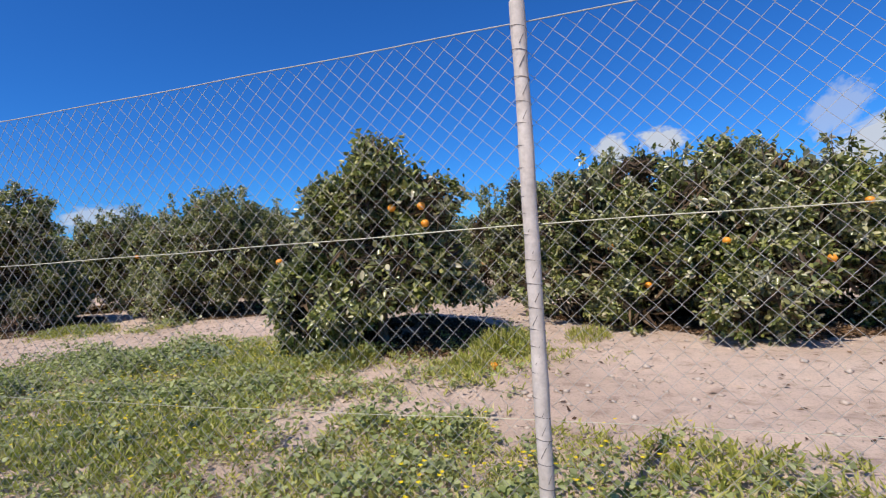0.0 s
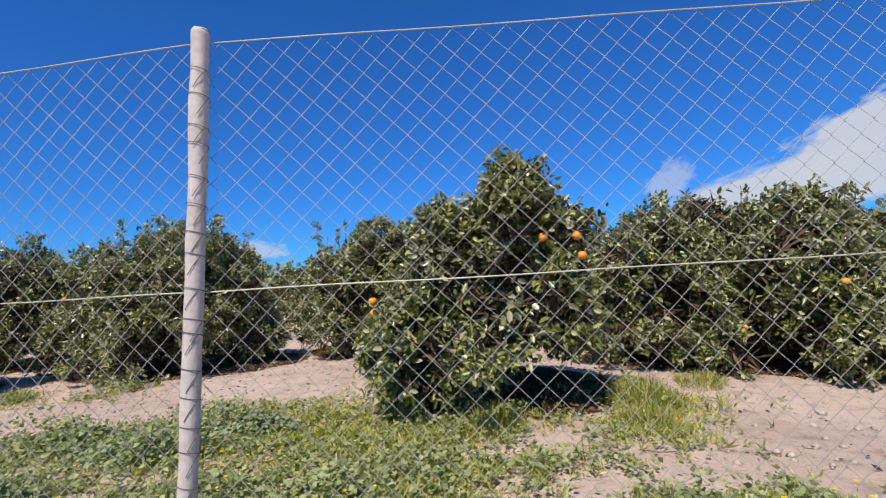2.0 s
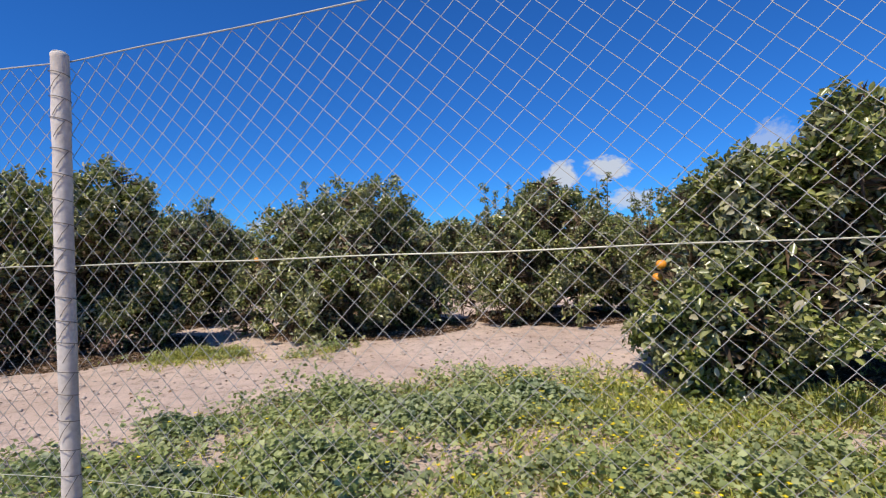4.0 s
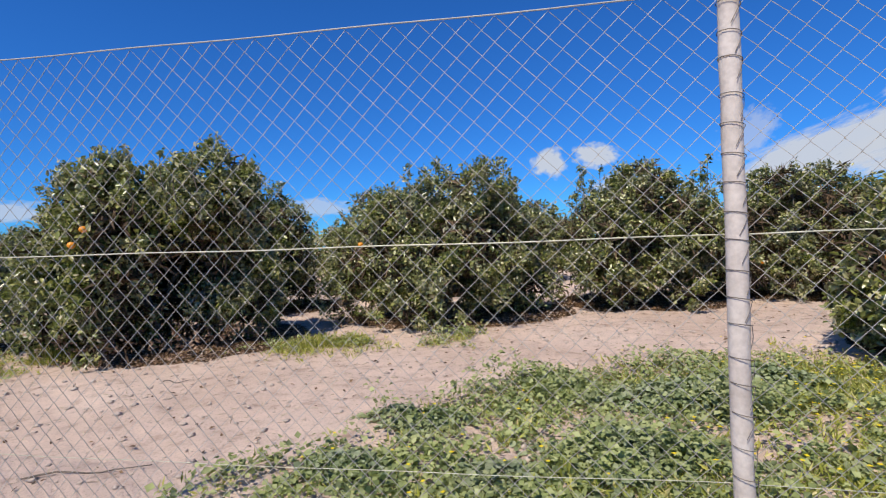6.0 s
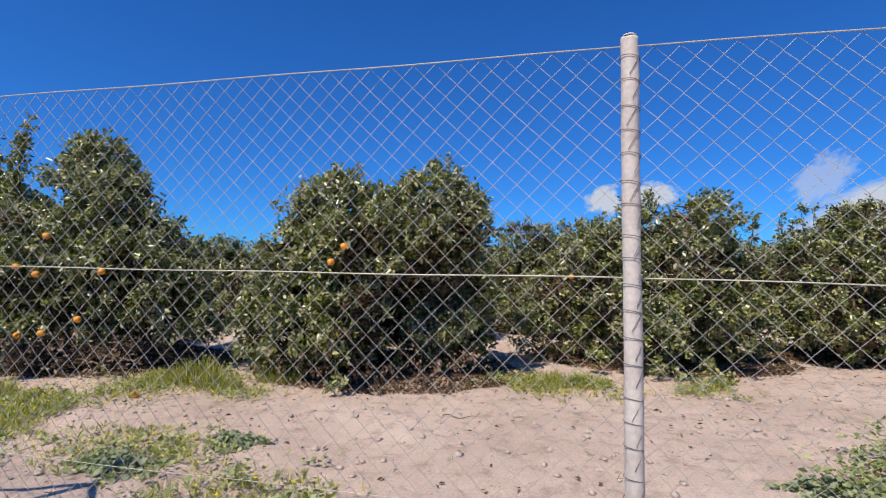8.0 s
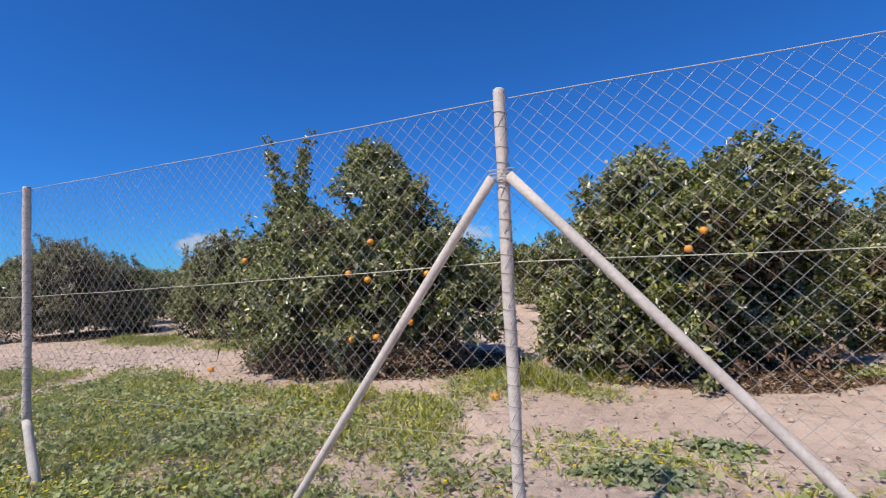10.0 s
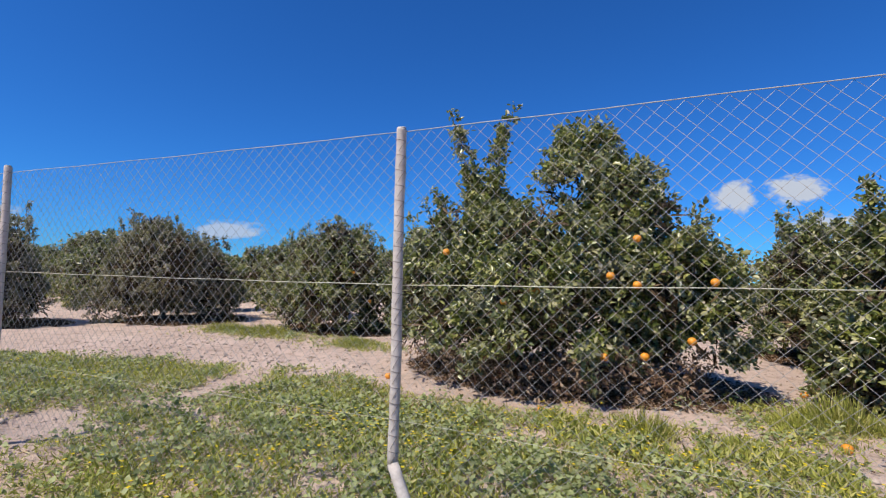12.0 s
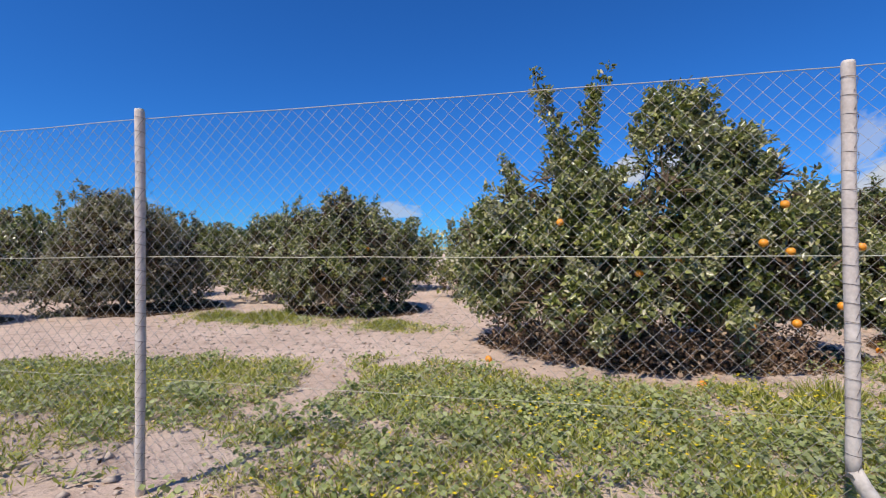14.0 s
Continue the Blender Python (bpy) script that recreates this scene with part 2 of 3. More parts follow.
def cloud(x, y, z, wide, high, lean, seed, power=0.95):
    n = 16
    a = np.linspace(-1, 1, n)
    u, v = np.meshgrid(a, a)
    verts = np.stack([u, 0.12 * (u * u + v * v), v], -1).reshape(-1, 3)
    i, j = np.meshgrid(np.arange(n - 1), np.arange(n - 1))
    i, j = i.ravel(), j.ravel()
    f = np.stack([j * n + i, j * n + i + 1, (j + 1) * n + i + 1, (j + 1) * n + i], -1)
    ob = new("backdrop_cloud", mesh_from("cloud", verts, f, cloud_material(seed, power)))
    face = math.degrees(math.atan2(x - 5, y))
    ob.matrix_basis = pose(x, y, z, 0, -lean, -face) @ Matrix.Diagonal((wide, wide, high, 1))
    tagged(ob, "small white cumulus cloud in a clear blue sky", "cloud", kind="structure")


cloud(96, 1500, 232, 78, 58, 8, 3.1)
cloud(229, 1500, 246, 92, 52, -4, 8.4)
cloud(292, 1500, 150, 95, 45, 0, 2.2, 0.8)
cloud(870, 1500, 222, 390, 105, 17, 5.5)
cloud(1230, 1500, 395, 330, 130, 22, 7.7)
cloud(1180, 1500, 250, 420, 130, 14, 4.4)
cloud(650, 1500, 275, 120, 80, 40, 1.3, 0.5)
cloud(-826, 1500, 125, 150, 50, 4, 9.2, 0.7)
cloud(-640, 1500, 140, 120, 45, -5, 6.1, 0.6)
cloud(-2336, 750, 195, 210, 90, 0, 3.9, 0.85)
cloud(-1700, 1350, 175, 190, 60, 6, 5.9, 0.7)

# ---------------------------------------------------------------- fence
# x, y, height of the post, top wire, middle wire
POSTS = [
    (20.2, -0.05, 1.95, 1.90, 1.24), (17.1, -0.04, 1.95, 1.90, 1.24),
    (13.88, -0.03, 1.93, 1.89, 1.24), (10.86, -0.01, 1.935, 1.905, 1.22), (8.39, 0.16, 1.89, 1.84, 1.23),
    (5.61, 0.21, 1.965, 1.94, 1.27), (2.24, 0.05, 1.995, 1.965, 1.30), (-1.13, -0.06, 2.00, 1.97, 1.23),
    (-4.35, -0.35, 2.02, 1.97, 1.24), (-7.6, -0.62, 2.0, 1.95, 1.23), (-10.8, -0.9, 2.0, 1.95, 1.23), (-14.0, -1.2, 2.0, 1.95, 1.23),
]
POST_R = 0.0247
CELL = 0.071


def tie_mesh():
    """A twist of wire round a post with one end running down."""
    a = np.linspace(-0.25 * np.pi, 1.35 * np.pi, 14) + np.pi * 0.9
    r = POST_R + 0.0025
    loop = np.stack([r * np.cos(a), r * np.sin(a), 0.012 * np.sin(a * 0.5)], -1)
    tail = np.array([[r * 0.95, -r * 0.35, 0.0], [r * 0.55, -r * 0.85, -0.025], [r * 0.1, -r * 1.02, -0.05]])
    v, f = joined([tube(loop, 0.0011, 4, False), tube(tail, 0.001, 4, False)])
    return mesh_from("tie", v, f, TIE, True)


TIE_MESH = tie_mesh()


def post_shaft(h, r, z0=-0.05, seed=0):
    """A slightly wavy round pole with a worn, rounded top."""
    g = np.random.default_rng(seed)
    z = np.concatenate([np.linspace(z0, h - 0.012, 22), [h - 0.004, h]])
    wob = np.cumsum(g.normal(0, 0.0009, (len(z), 2)), axis=0)
    wob -= np.linspace(0, 1, len(z))[:, None] * wob[-1]
    rad = r * (1 + 0.035 * g.standard_normal(len(z)))
    rad[-2:] = (r * 0.97, r * 0.86)
    return np.column_stack([wob, z]), rad


def fence_post(x, y, h, seed, label, lean=0.0):
    base = new("fence_post")
    base.location = (x - 1.22 * math.tan(radians(lean)), y, float(ground_z(x, y)))
    base.rotation_euler = (0, radians(lean), 0)
    tagged(base, label, "fence post", "posts of the chain-link fence")
    pts, rad = post_shaft(h, POST_R, seed=seed)
    part("shaft", tube_mesh("shaft", pts, rad, POST, 14), base)
    top = tube_mesh("cap", [(0, 0, h + 0.0005), (0, 0, h + 0.004)], [POST_R * 0.84, POST_R * 0.7], POST_END, 14)
    part("cap", top, base, "pale flat cap")
    g = np.random.default_rng(seed + 50)
    for z in np.arange(0.08, h - 0.05, 0.0725):
        t = part("wire_tie", TIE_MESH, base)
        t.location, t.rotation_euler = (0, 0, z + g.normal(0, 0.006)), (0, 0, g.normal(0, 0.25))
    return base


for k, (x, y, h, zt, zm) in enumerate(POSTS):
    if k == 7:
        # the lower end of this post is broken and slants away
        base = new("fence_post")
        base.location = (x, y, float(ground_z(x, y)))
        tagged(base, "pale round fence post bent at its broken foot", "fence post", "posts of the chain-link fence")
        pts, rad = post_shaft(h, POST_R, 0.40, seed=k)
        part("shaft", tube_mesh("shaft", pts, rad, POST, 14), base)
        part("cap", tube_mesh("cap", [(0, 0, h + 0.0005), (0, 0, h + 0.004)], [POST_R * 0.84, POST_R * 0.7], POST_END, 14), base, "pale flat cap")
        part("stub", tube_mesh("stub", [(0.30, -0.06, -0.05), (0.15, -0.03, 0.17), (0.03, -0.004, 0.37), (0.0, 0.0, 0.43)], [0.031, 0.030, 0.028, 0.0275], POST, 12), base,
             "pale slanting broken lower end")
        for z in np.arange(0.48, h - 0.05, 0.0725):
            part("wire_tie", TIE_MESH, base).location = (0, 0, z)
        continue
    post = fence_post(x, y, h, k, "pale weathered round fence post laced with tie wire", {3: 2.6}.get(k, 0.0))
    if k == 6:
        post["label"] = "pale round fence post propped by two slanting braces"
        joint = h - 0.36
        for side, foot in ((-1, (-1.27, -0.02)), (1, (1.51, -0.02))):
            line = np.linspace((side * 0.035, -0.03, joint), (foot[0], foot[1], 0.0), 12)
            line[:, 2] += 0.006 * np.sin(np.linspace(0, 3, 12))
            part("brace", tube_mesh("brace", line, np.linspace(0.0205, 0.0185, 12), POST, 12), post, "slanting pole brace")
        a = np.linspace(0, 2 * np.pi, 20)
        for dz in (0.03, 0.015, 0.0):
            ring = np.stack([0.052 * np.cos(a), 0.040 * np.sin(a) - 0.012, joint + dz + 0.004 * np.sin(a)], -1)
            v, f = tube(ring, 0.0022, 5, False)
            part("binding", mesh_from("binding", v, f, ZINC, True), post, "wire binding")


def chain_link(a, b, zta, ztb, seed):
    """Woven zigzag wires of a bay, from the top wire down to the ground."""
    g = np.random.default_rng(seed)
    ax, ay = a
    bx, by = b
    length = math.hypot(bx - ax, by - ay)
    dx, dy = (bx - ax) / length, (by - ay) / length
    count = 2 * int(length / CELL)
    rows = int(1.9 / (CELL / 2)) + 1
    pieces_v, pieces_f = [], []
    s0 = (np.arange(count) + 0.5) * length / count
    steps = np.arange(rows)
    sides = 3
    at = 0
    ang = np.linspace(0, 2 * np.pi, sides, endpoint=False) + 0.4
    for k, s in enumerate(s0):
        zig = np.where((steps + k) % 2 == 0, -0.25, 0.25) * length / count * 2.06
        along = s + zig
        top = zta + (ztb - zta) * np.clip(along / length, 0, 1) - 0.006 * np.sin(np.pi * np.clip(along / length, 0, 1)) - 0.004
        z = top - steps * CELL / 2 * (1 + 0.006 * math.sin(s * 1.7))
        bulge = 0.012 * np.sin(along * 2.1 + seed) * np.sin(steps * 0.12) + np.where((steps + k) % 2 == 0, 0.0014, -0.0014)
        along = along + 0.004 * np.sin(steps * 0.35 + along * 0.9)
        px = ax + dx * along - dy * bulge
        py = ay + dy * along + dx * bulge
        keep = z > 0.0
        pts = np.stack([px, py, z], -1)[keep]
        ring_r = 0.00100
        # a wire that runs in the plane of the fence: rings lie in the plane of its own fall
        rx = np.cos(ang) * ring_r
        ry = np.sin(ang) * ring_r
        ring = pts[:, None] + np.stack([dx * rx - dy * ry, dy * rx + dx * ry, np.zeros(sides)], -1)[None] * 1.25
        n = len(pts)
        i = np.arange(n - 1)[:, None] * sides
        j = np.arange(sides)[None]
        f = np.stack([i + j, i + (j + 1) % sides, i + sides + (j + 1) % sides, i + sides + j], -1).reshape(-1, 4)
        pieces_v.append(ring.reshape(-1, 3))
        pieces_f.append(f + at)
        at += n * sides
    return np.vstack(pieces_v), np.vstack(pieces_f)


def strand(a, b, za, zb, sag, r, off=-0.004):
    s = np.linspace(0, 1, 26)
    x = a[0] + (b[0] - a[0]) * s
    y = a[1] + (b[1] - a[1]) * s + off
    z = za + (zb - za) * s - sag * 4 * s * (1 - s) + 0.0015 * np.sin(s * 23)
    return tube(np.stack([x, y, z], -1), r, 6, False)


for k in range(len(POSTS) - 1):
    xa, ya, ha, ta, ma = POSTS[k]
    xb, yb, hb, tb, mb = POSTS[k + 1]
    bay = new("chain_link_fence")
    tagged(bay, "galvanised chain-link mesh on three strained wires between posts", "fence", "bays of the chain-link fence")
    a, b = (xa, ya + POST_R), (xb, yb + POST_R)
    v, f = chain_link(a, b, ta, tb, 10 + k)
    part("wire_mesh", mesh_from("wire_mesh", v, f, ZINC, True), bay, "diamond wire netting", "stuff")
    part("top_wire", mesh_from("top_wire", *strand(a, b, ta, tb, 0.006, 0.0022), ZINC, True), bay)
    part("middle_wire", mesh_from("middle_wire", *strand(a, b, ma, mb, 0.004, 0.0021), YWIRE, True), bay, "yellowed straining wire")
    part("lower_wire", mesh_from("lower_wire", *strand(a, b, 0.60, 0.60, 0.008, 0.0010), YWIRE, True), bay, "yellowed straining wire")


# ---------------------------------------------------------------- trees
def unit(v):
    return v / (np.linalg.norm(v, axis=-1, keepdims=True) + 1e-9)


def leaves(at, along, face, long, wide, oval):
    """Folded leaves at points, each with its own way and face: two quads for near ones, two triangles for far ones."""
    n = len(at)
    side = unit(np.cross(along, face))
    up = np.cross(side, along)
    L, W = long[:, None], wide[:, None]
    if oval:
        base, tip = at, at + along * L - up * L * 0.10
        la, lb = at + along * L * 0.28 + side * W * 0.46 + up * W * 0.16, at + along * L * 0.68 + side * W * 0.42 + up * W * 0.12
        ra, rb = at + along * L * 0.28 - side * W * 0.46 + up * W * 0.16, at + along * L * 0.68 - side * W * 0.42 + up * W * 0.12
        v = np.stack([base, la, lb, tip, rb, ra], 1).reshape(-1, 3)
        k = np.arange(n)[:, None] * 6
        f = np.concatenate([k + np.array([[0, 3, 2, 1]]), k + np.array([[0, 5, 4, 3]])], 0)
        return v, f
    tip = at + along * L - up * L * 0.08
    v = np.stack([at, at + along * L * 0.45 + side * W * 0.5 + up * W * 0.14, tip, at + along * L * 0.45 - side * W * 0.5 + up * W * 0.14], 1).reshape(-1, 3)
    k = np.arange(n)[:, None] * 4
    return v, np.concatenate([k + np.array([[0, 2, 1]]), k + np.array([[0, 3, 2]])], 0)


def crown_points(g, lobes, count, low, inner=0.62, tilt=0.0, hollows=()):
    """Points on the outside of a heap of ellipsoids, with their outward ways."""
    out_p, out_n = [], []
    area = np.array([(l[3] * l[4] + l[3] * l[5] + l[4] * l[5]) for l in lobes])
    got = 0
    while got < count:
        k = g.choice(len(lobes), size=count, p=area / area.sum())
        l = lobes[k]
        d = unit(g.standard_normal((count, 3)))
        r = 1 - 0.26 * g.random(count) ** 2.2
        p = l[:, :3] + d * l[:, 3:]
        clump = np.sin(p[:, 0] * 13.1 + 2.2 * np.sin(p[:, 2] * 5.3)) + np.sin(p[:, 1] * 12.3 + 1.7 * np.sin(p[:, 0] * 6.1)) + np.sin(p[:, 2] * 14.3 + 2.0 * np.sin(p[:, 1] * 5.7))
        r = r * (1 + 0.10 * np.clip(clump, -2, 1.0))
        p = l[:, :3] + d * l[:, 3:] * r[:, None]
        nrm = unit(d / l[:, 3:])
        deep = np.min(np.linalg.norm((p[:, None] - lobes[None, :, :3]) / lobes[None, :, 3:], axis=2), axis=1)
        ph = lobes[0, 3] * 3.0
        hole = np.sin(p[:, 0] * 4.3 + ph) + np.sin(p[:, 1] * 4.9 + 2 * ph) + np.sin(p[:, 2] * 4.6 + 3 * ph) + 0.8 * np.sin(p[:, 0] * 8.1 - p[:, 2] * 6.7)
        ok = (deep > inner) & ((hole > -0.55) | (g.random(count) < 0.12)) & ((clump > -0.75) | (g.random(count) < 0.14)) & (p[:, 2] > low + tilt * np.minimum(p[:, 0], 0.1) + 0.10 * np.sin(p[:, 0] * 5) + 0.08 * np.sin(p[:, 1] * 7 + 1))
        for hx, hy, hz, hr in hollows:
            ok &= np.linalg.norm(p - np.array([hx, hy, hz]), axis=1) > hr * (0.8 + 0.3 * g.random(count))
        out_p.append(p[ok])
        out_n.append(nrm[ok])
        got += ok.sum()
    return np.vstack(out_p)[:count], np.vstack(out_n)[:count]


def twig_leaves(g, p, n, per, size, oval, reach=0.17):
    """Sprays of leaves round short twigs that start at points p and head outward."""
    m = len(p)
    way = unit(n * 0.9 + g.standard_normal((m, 3)) * 0.55 + np.array([0, 0, 0.28]))
    t = g.random((m, per))
    at = p[:, None] + way[:, None] * (t * reach)[..., None] + g.standard_normal((m, per, 3)) * reach * 0.20
    along = unit(way[:, None] * 0.55 + g.standard_normal((m, per, 3)) * 0.75 + np.array([0, 0, -0.16]))
    face = unit(n[:, None] * 0.8 + g.standard_normal((m, per, 3)) * 0.6 + np.array([0, 0, 0.55]))
    q = m * per
    long = size * (0.7 + 0.6 * g.random(q))
    return leaves(at.reshape(q, 3), along.reshape(q, 3), face.reshape(q, 3), long, long * (0.46 + 0.1 * g.random(q)), oval)


def orange_mesh():
    bm = bmesh.new()
    bmesh.ops.create_uvsphere(bm, u_segments=14, v_segments=9, radius=0.041)
    for v in bm.verts:
        v.co.z *= 0.94
        v.co.z -= 0.004 * math.exp(-(v.co.x ** 2 + v.co.y ** 2) / 0.00008) * (1 if v.co.z > 0 else 0)
    for f in bm.faces:
        f.smooth = True
    me = bpy.data.meshes.new("orange")
    bm.to_mesh(me)
    bm.free()
    me.materials.append(PEEL)
    return me


ORANGE = orange_mesh()


def citrus_tree(x, y, w, d, h, seed, sprays=1000, per=36, size=0.065, oval=True, low=0.13, tops=(), shoots=(), fruit=(), grey=False, label="", trunk=True, skirt=0, wilds=20, tilt=0.0, hollows=(), shade_twig_count=6000):
    """A bushy citrus tree: trunk and limbs, a crown of leafy sprays over uneven lobes, upright shoots and fruit.
    tops: extra lobes (dx, dy, z, radius, height). shoots: (dx, dy, z0, dx1, z1). fruit: (dx, dy, z)."""
    g = np.random.default_rng(seed)
    base = new("orange_tree")
    base.location = (x, y, float(ground_z(x, y)))
    tagged(base, label or "dense dark green orange tree with dusty glossy leaves", "tree", "citrus trees of the orchard")
    lobes = [(0, 0, h * 0.43, w * 0.35, d * 0.35, h * 0.35)]
    for k in range(18):
        a = k * 2.4 + g.random() * 0.8
        up = (k % 3) / 2 + g.uniform(-0.15, 0.15)
        far, r = 0.37 - 0.10 * up + g.uniform(-0.03, 0.03), g.uniform(0.13, 0.19)
        lobes.append((math.cos(a) * w * far, math.sin(a) * d * far, h * (0.20 + 0.42 * up), w * r, d * r, h * r * 1.15))
    if not tops:
        tops = [(g.uniform(-0.22, 0.22) * w, g.uniform(-0.2, 0.2) * d, h * g.uniform(0.72, 0.93), w * g.uniform(0.07, 0.13), h * g.uniform(0.09, 0.15)) for _ in range(9)]
    for dx, dy, z, r, hz in tops:
        lobes.append((dx, dy, z, r, r, hz))
    lobes = np.array(lobes)
    p, n = crown_points(g, lobes, sprays, low, tilt=tilt, hollows=hollows)
    pieces = [twig_leaves(g, p, n, per, size, oval)]
    core = lobes.copy()
    core[:, 3:] *= 0.66
    p, n = crown_points(g, core, sprays // 4, low + 0.12, 0.5, tilt=tilt, hollows=[(a, b + 0.1, c, r * 0.9) for a, b, c, r in hollows])
    pieces.append(twig_leaves(g, p, n, per // 2, size * 1.35, oval, 0.25))
    stems = []
    limbs, twigs = [], []
    wild = [(g.uniform(-0.36, 0.36) * w, g.uniform(-0.3, 0.3) * d, h * 0.70, None, h * g.uniform(0.84, 1.08)) for _ in range(wilds)]
    for dx, dy, z0, dx1, z1 in list(shoots) + wild:
        thick = dx1 is not None
        dx1 = dx + g.uniform(-0.12, 0.12) if dx1 is None else dx1
        s = np.linspace(0, 1, 7)
        line = np.stack([dx + (dx1 - dx) * s + 0.02 * np.sin(s * 6), dy + 0.04 * np.sin(s * 4 + dx), z0 + (z1 - z0) * s], -1)
        stems.append(tube(line, np.linspace(0.010, 0.004, 7), 5, False))
        many = 26 if thick else 11
        u = g.random(many)
        q = np.stack([np.interp(u, s, line[:, k]) for k in range(3)], -1)
        out = unit(g.standard_normal((many, 3)) * np.array([1, 1, 0.4]) + np.array([0, 0, 0.3]))
        pieces.append(twig_leaves(g, q, out, 16 if thick else 14, size, oval, 0.11 if thick else 0.09))
    # bare dark twigs fill the inside of the crown, standing in for its shade
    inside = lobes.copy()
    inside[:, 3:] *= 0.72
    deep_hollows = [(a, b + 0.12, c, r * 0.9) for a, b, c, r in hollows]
    p, n = crown_points(g, inside, shade_twig_count, low + 0.08, 0.45, tilt=tilt, hollows=deep_hollows)
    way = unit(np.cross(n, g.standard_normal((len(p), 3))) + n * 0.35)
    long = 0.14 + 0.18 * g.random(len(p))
    part("shade_twigs", mesh_from("shade_twigs", *leaves(p, way, unit(n + 0.5 * g.standard_normal((len(p), 3))), long, long * 0.13, False), SHADE_TWIG), base, "dark brown inner twigs that deepen the shade in the crown", "stuff")
    v, f = joined(pieces)
    part("crown", mesh_from("crown", v, f, LEAF_GREY if grey else LEAF), base, "leafy crown", "stuff")
    if trunk:
        for k in range(3):
            a = k * 2.1 + g.random() * 1.5
            s = np.linspace(0, 1, 7)
            limbs.append(tube(np.stack([math.cos(a) * w * 0.22 * s ** 1.4, math.sin(a) * d * 0.22 * s ** 1.4, 0.25 + s * h * 0.5], -1), np.linspace(0.045, 0.012, 7), 7, False))
            for b in range(4):
                s0 = g.uniform(0.25, 0.8)
                o = np.array([math.cos(a) * w * 0.22 * s0 ** 1.4, math.sin(a) * d * 0.22 * s0 ** 1.4, 0.25 + s0 * h * 0.5])
                e = o + np.array([g.normal(0, 0.4), g.normal(0, 0.4), g.uniform(-0.05, 0.5)])
                twigs.append(tube(np.linspace(o, e, 4), np.linspace(0.016, 0.005, 4), 5, False))
        for v, f in limbs:
            part("limb", mesh_from("limb", v, f, BARK, True), base)
        part("branchwork", mesh_from("branchwork", *joined(twigs + stems), BARK, True), base, "thin brown twigs", "stuff")
        part("trunk", tube_mesh("trunk", [(0.02, 0, -0.08), (0.0, 0.01, 0.08), (0.01, 0, 0.28), (0, 0, 0.42)], [0.085, 0.062, 0.055, 0.05], BARK, 10), base, "short brown trunk")
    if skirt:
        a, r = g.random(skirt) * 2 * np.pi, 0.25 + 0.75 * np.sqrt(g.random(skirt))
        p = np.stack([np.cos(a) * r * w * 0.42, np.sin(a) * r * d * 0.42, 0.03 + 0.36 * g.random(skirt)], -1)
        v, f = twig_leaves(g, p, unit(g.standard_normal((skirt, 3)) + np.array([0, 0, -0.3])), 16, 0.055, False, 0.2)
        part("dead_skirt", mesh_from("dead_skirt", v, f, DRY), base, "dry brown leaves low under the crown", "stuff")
    for dx, dy, z in fruit:
        part("orange", ORANGE, base, "ripe orange").location = (dx, dy, z)
    return base


def surface_fruit(g, w, d, h, count):
    """Places for fruit on the outer side of a crown that faces the fence."""
    out = []
    for _ in range(count):
        a = g.uniform(-0.85, 0.85) * math.pi / 2
        z = h * g.uniform(0.2, 0.72)
        k = 0.94 * math.sqrt(max(0.15, 1 - ((z - h * 0.46) / (h * 0.55)) ** 2))
        out.append((math.sin(a) * w * 0.47 * k, -math.cos(a) * d * 0.47 * k, z))
    return out


fg = np.random.default_rng(21)
# ripe fruit that shows on the side towards the fence: x, y, z
FRUIT = {
    8: ((-2.41, 2.85, 1.55), (-1.65, 2.7, 1.02), (-1.29, 2.65, 1.15), (-0.59, 2.7, 1.31), (-0.36, 2.75, 1.23),
        (-0.66, 2.8, 0.53), (-0.3, 2.8, 0.57), (-0.37, 2.85, 1.67), (0.28, 3.0, 1.27), (0.09, 2.9, 0.73)),
    1: ((12.24, 2.72, 1.45), (12.53, 2.76, 1.45), (12.56, 2.76, 1.28), (10.73, 3.0, 0.98), (10.72, 3.1, 0.87)),
    2: ((14.31, 4.4, 1.03), (14.7, 4.35, 0.56)),
    3: ((15.37, 3.7, 1.0), (16.2, 3.6, 0.79), (16.6, 3.8, 1.3)),
    5: ((3.09, 3.4, 1.56), (2.95, 3.38, 1.39)),
}
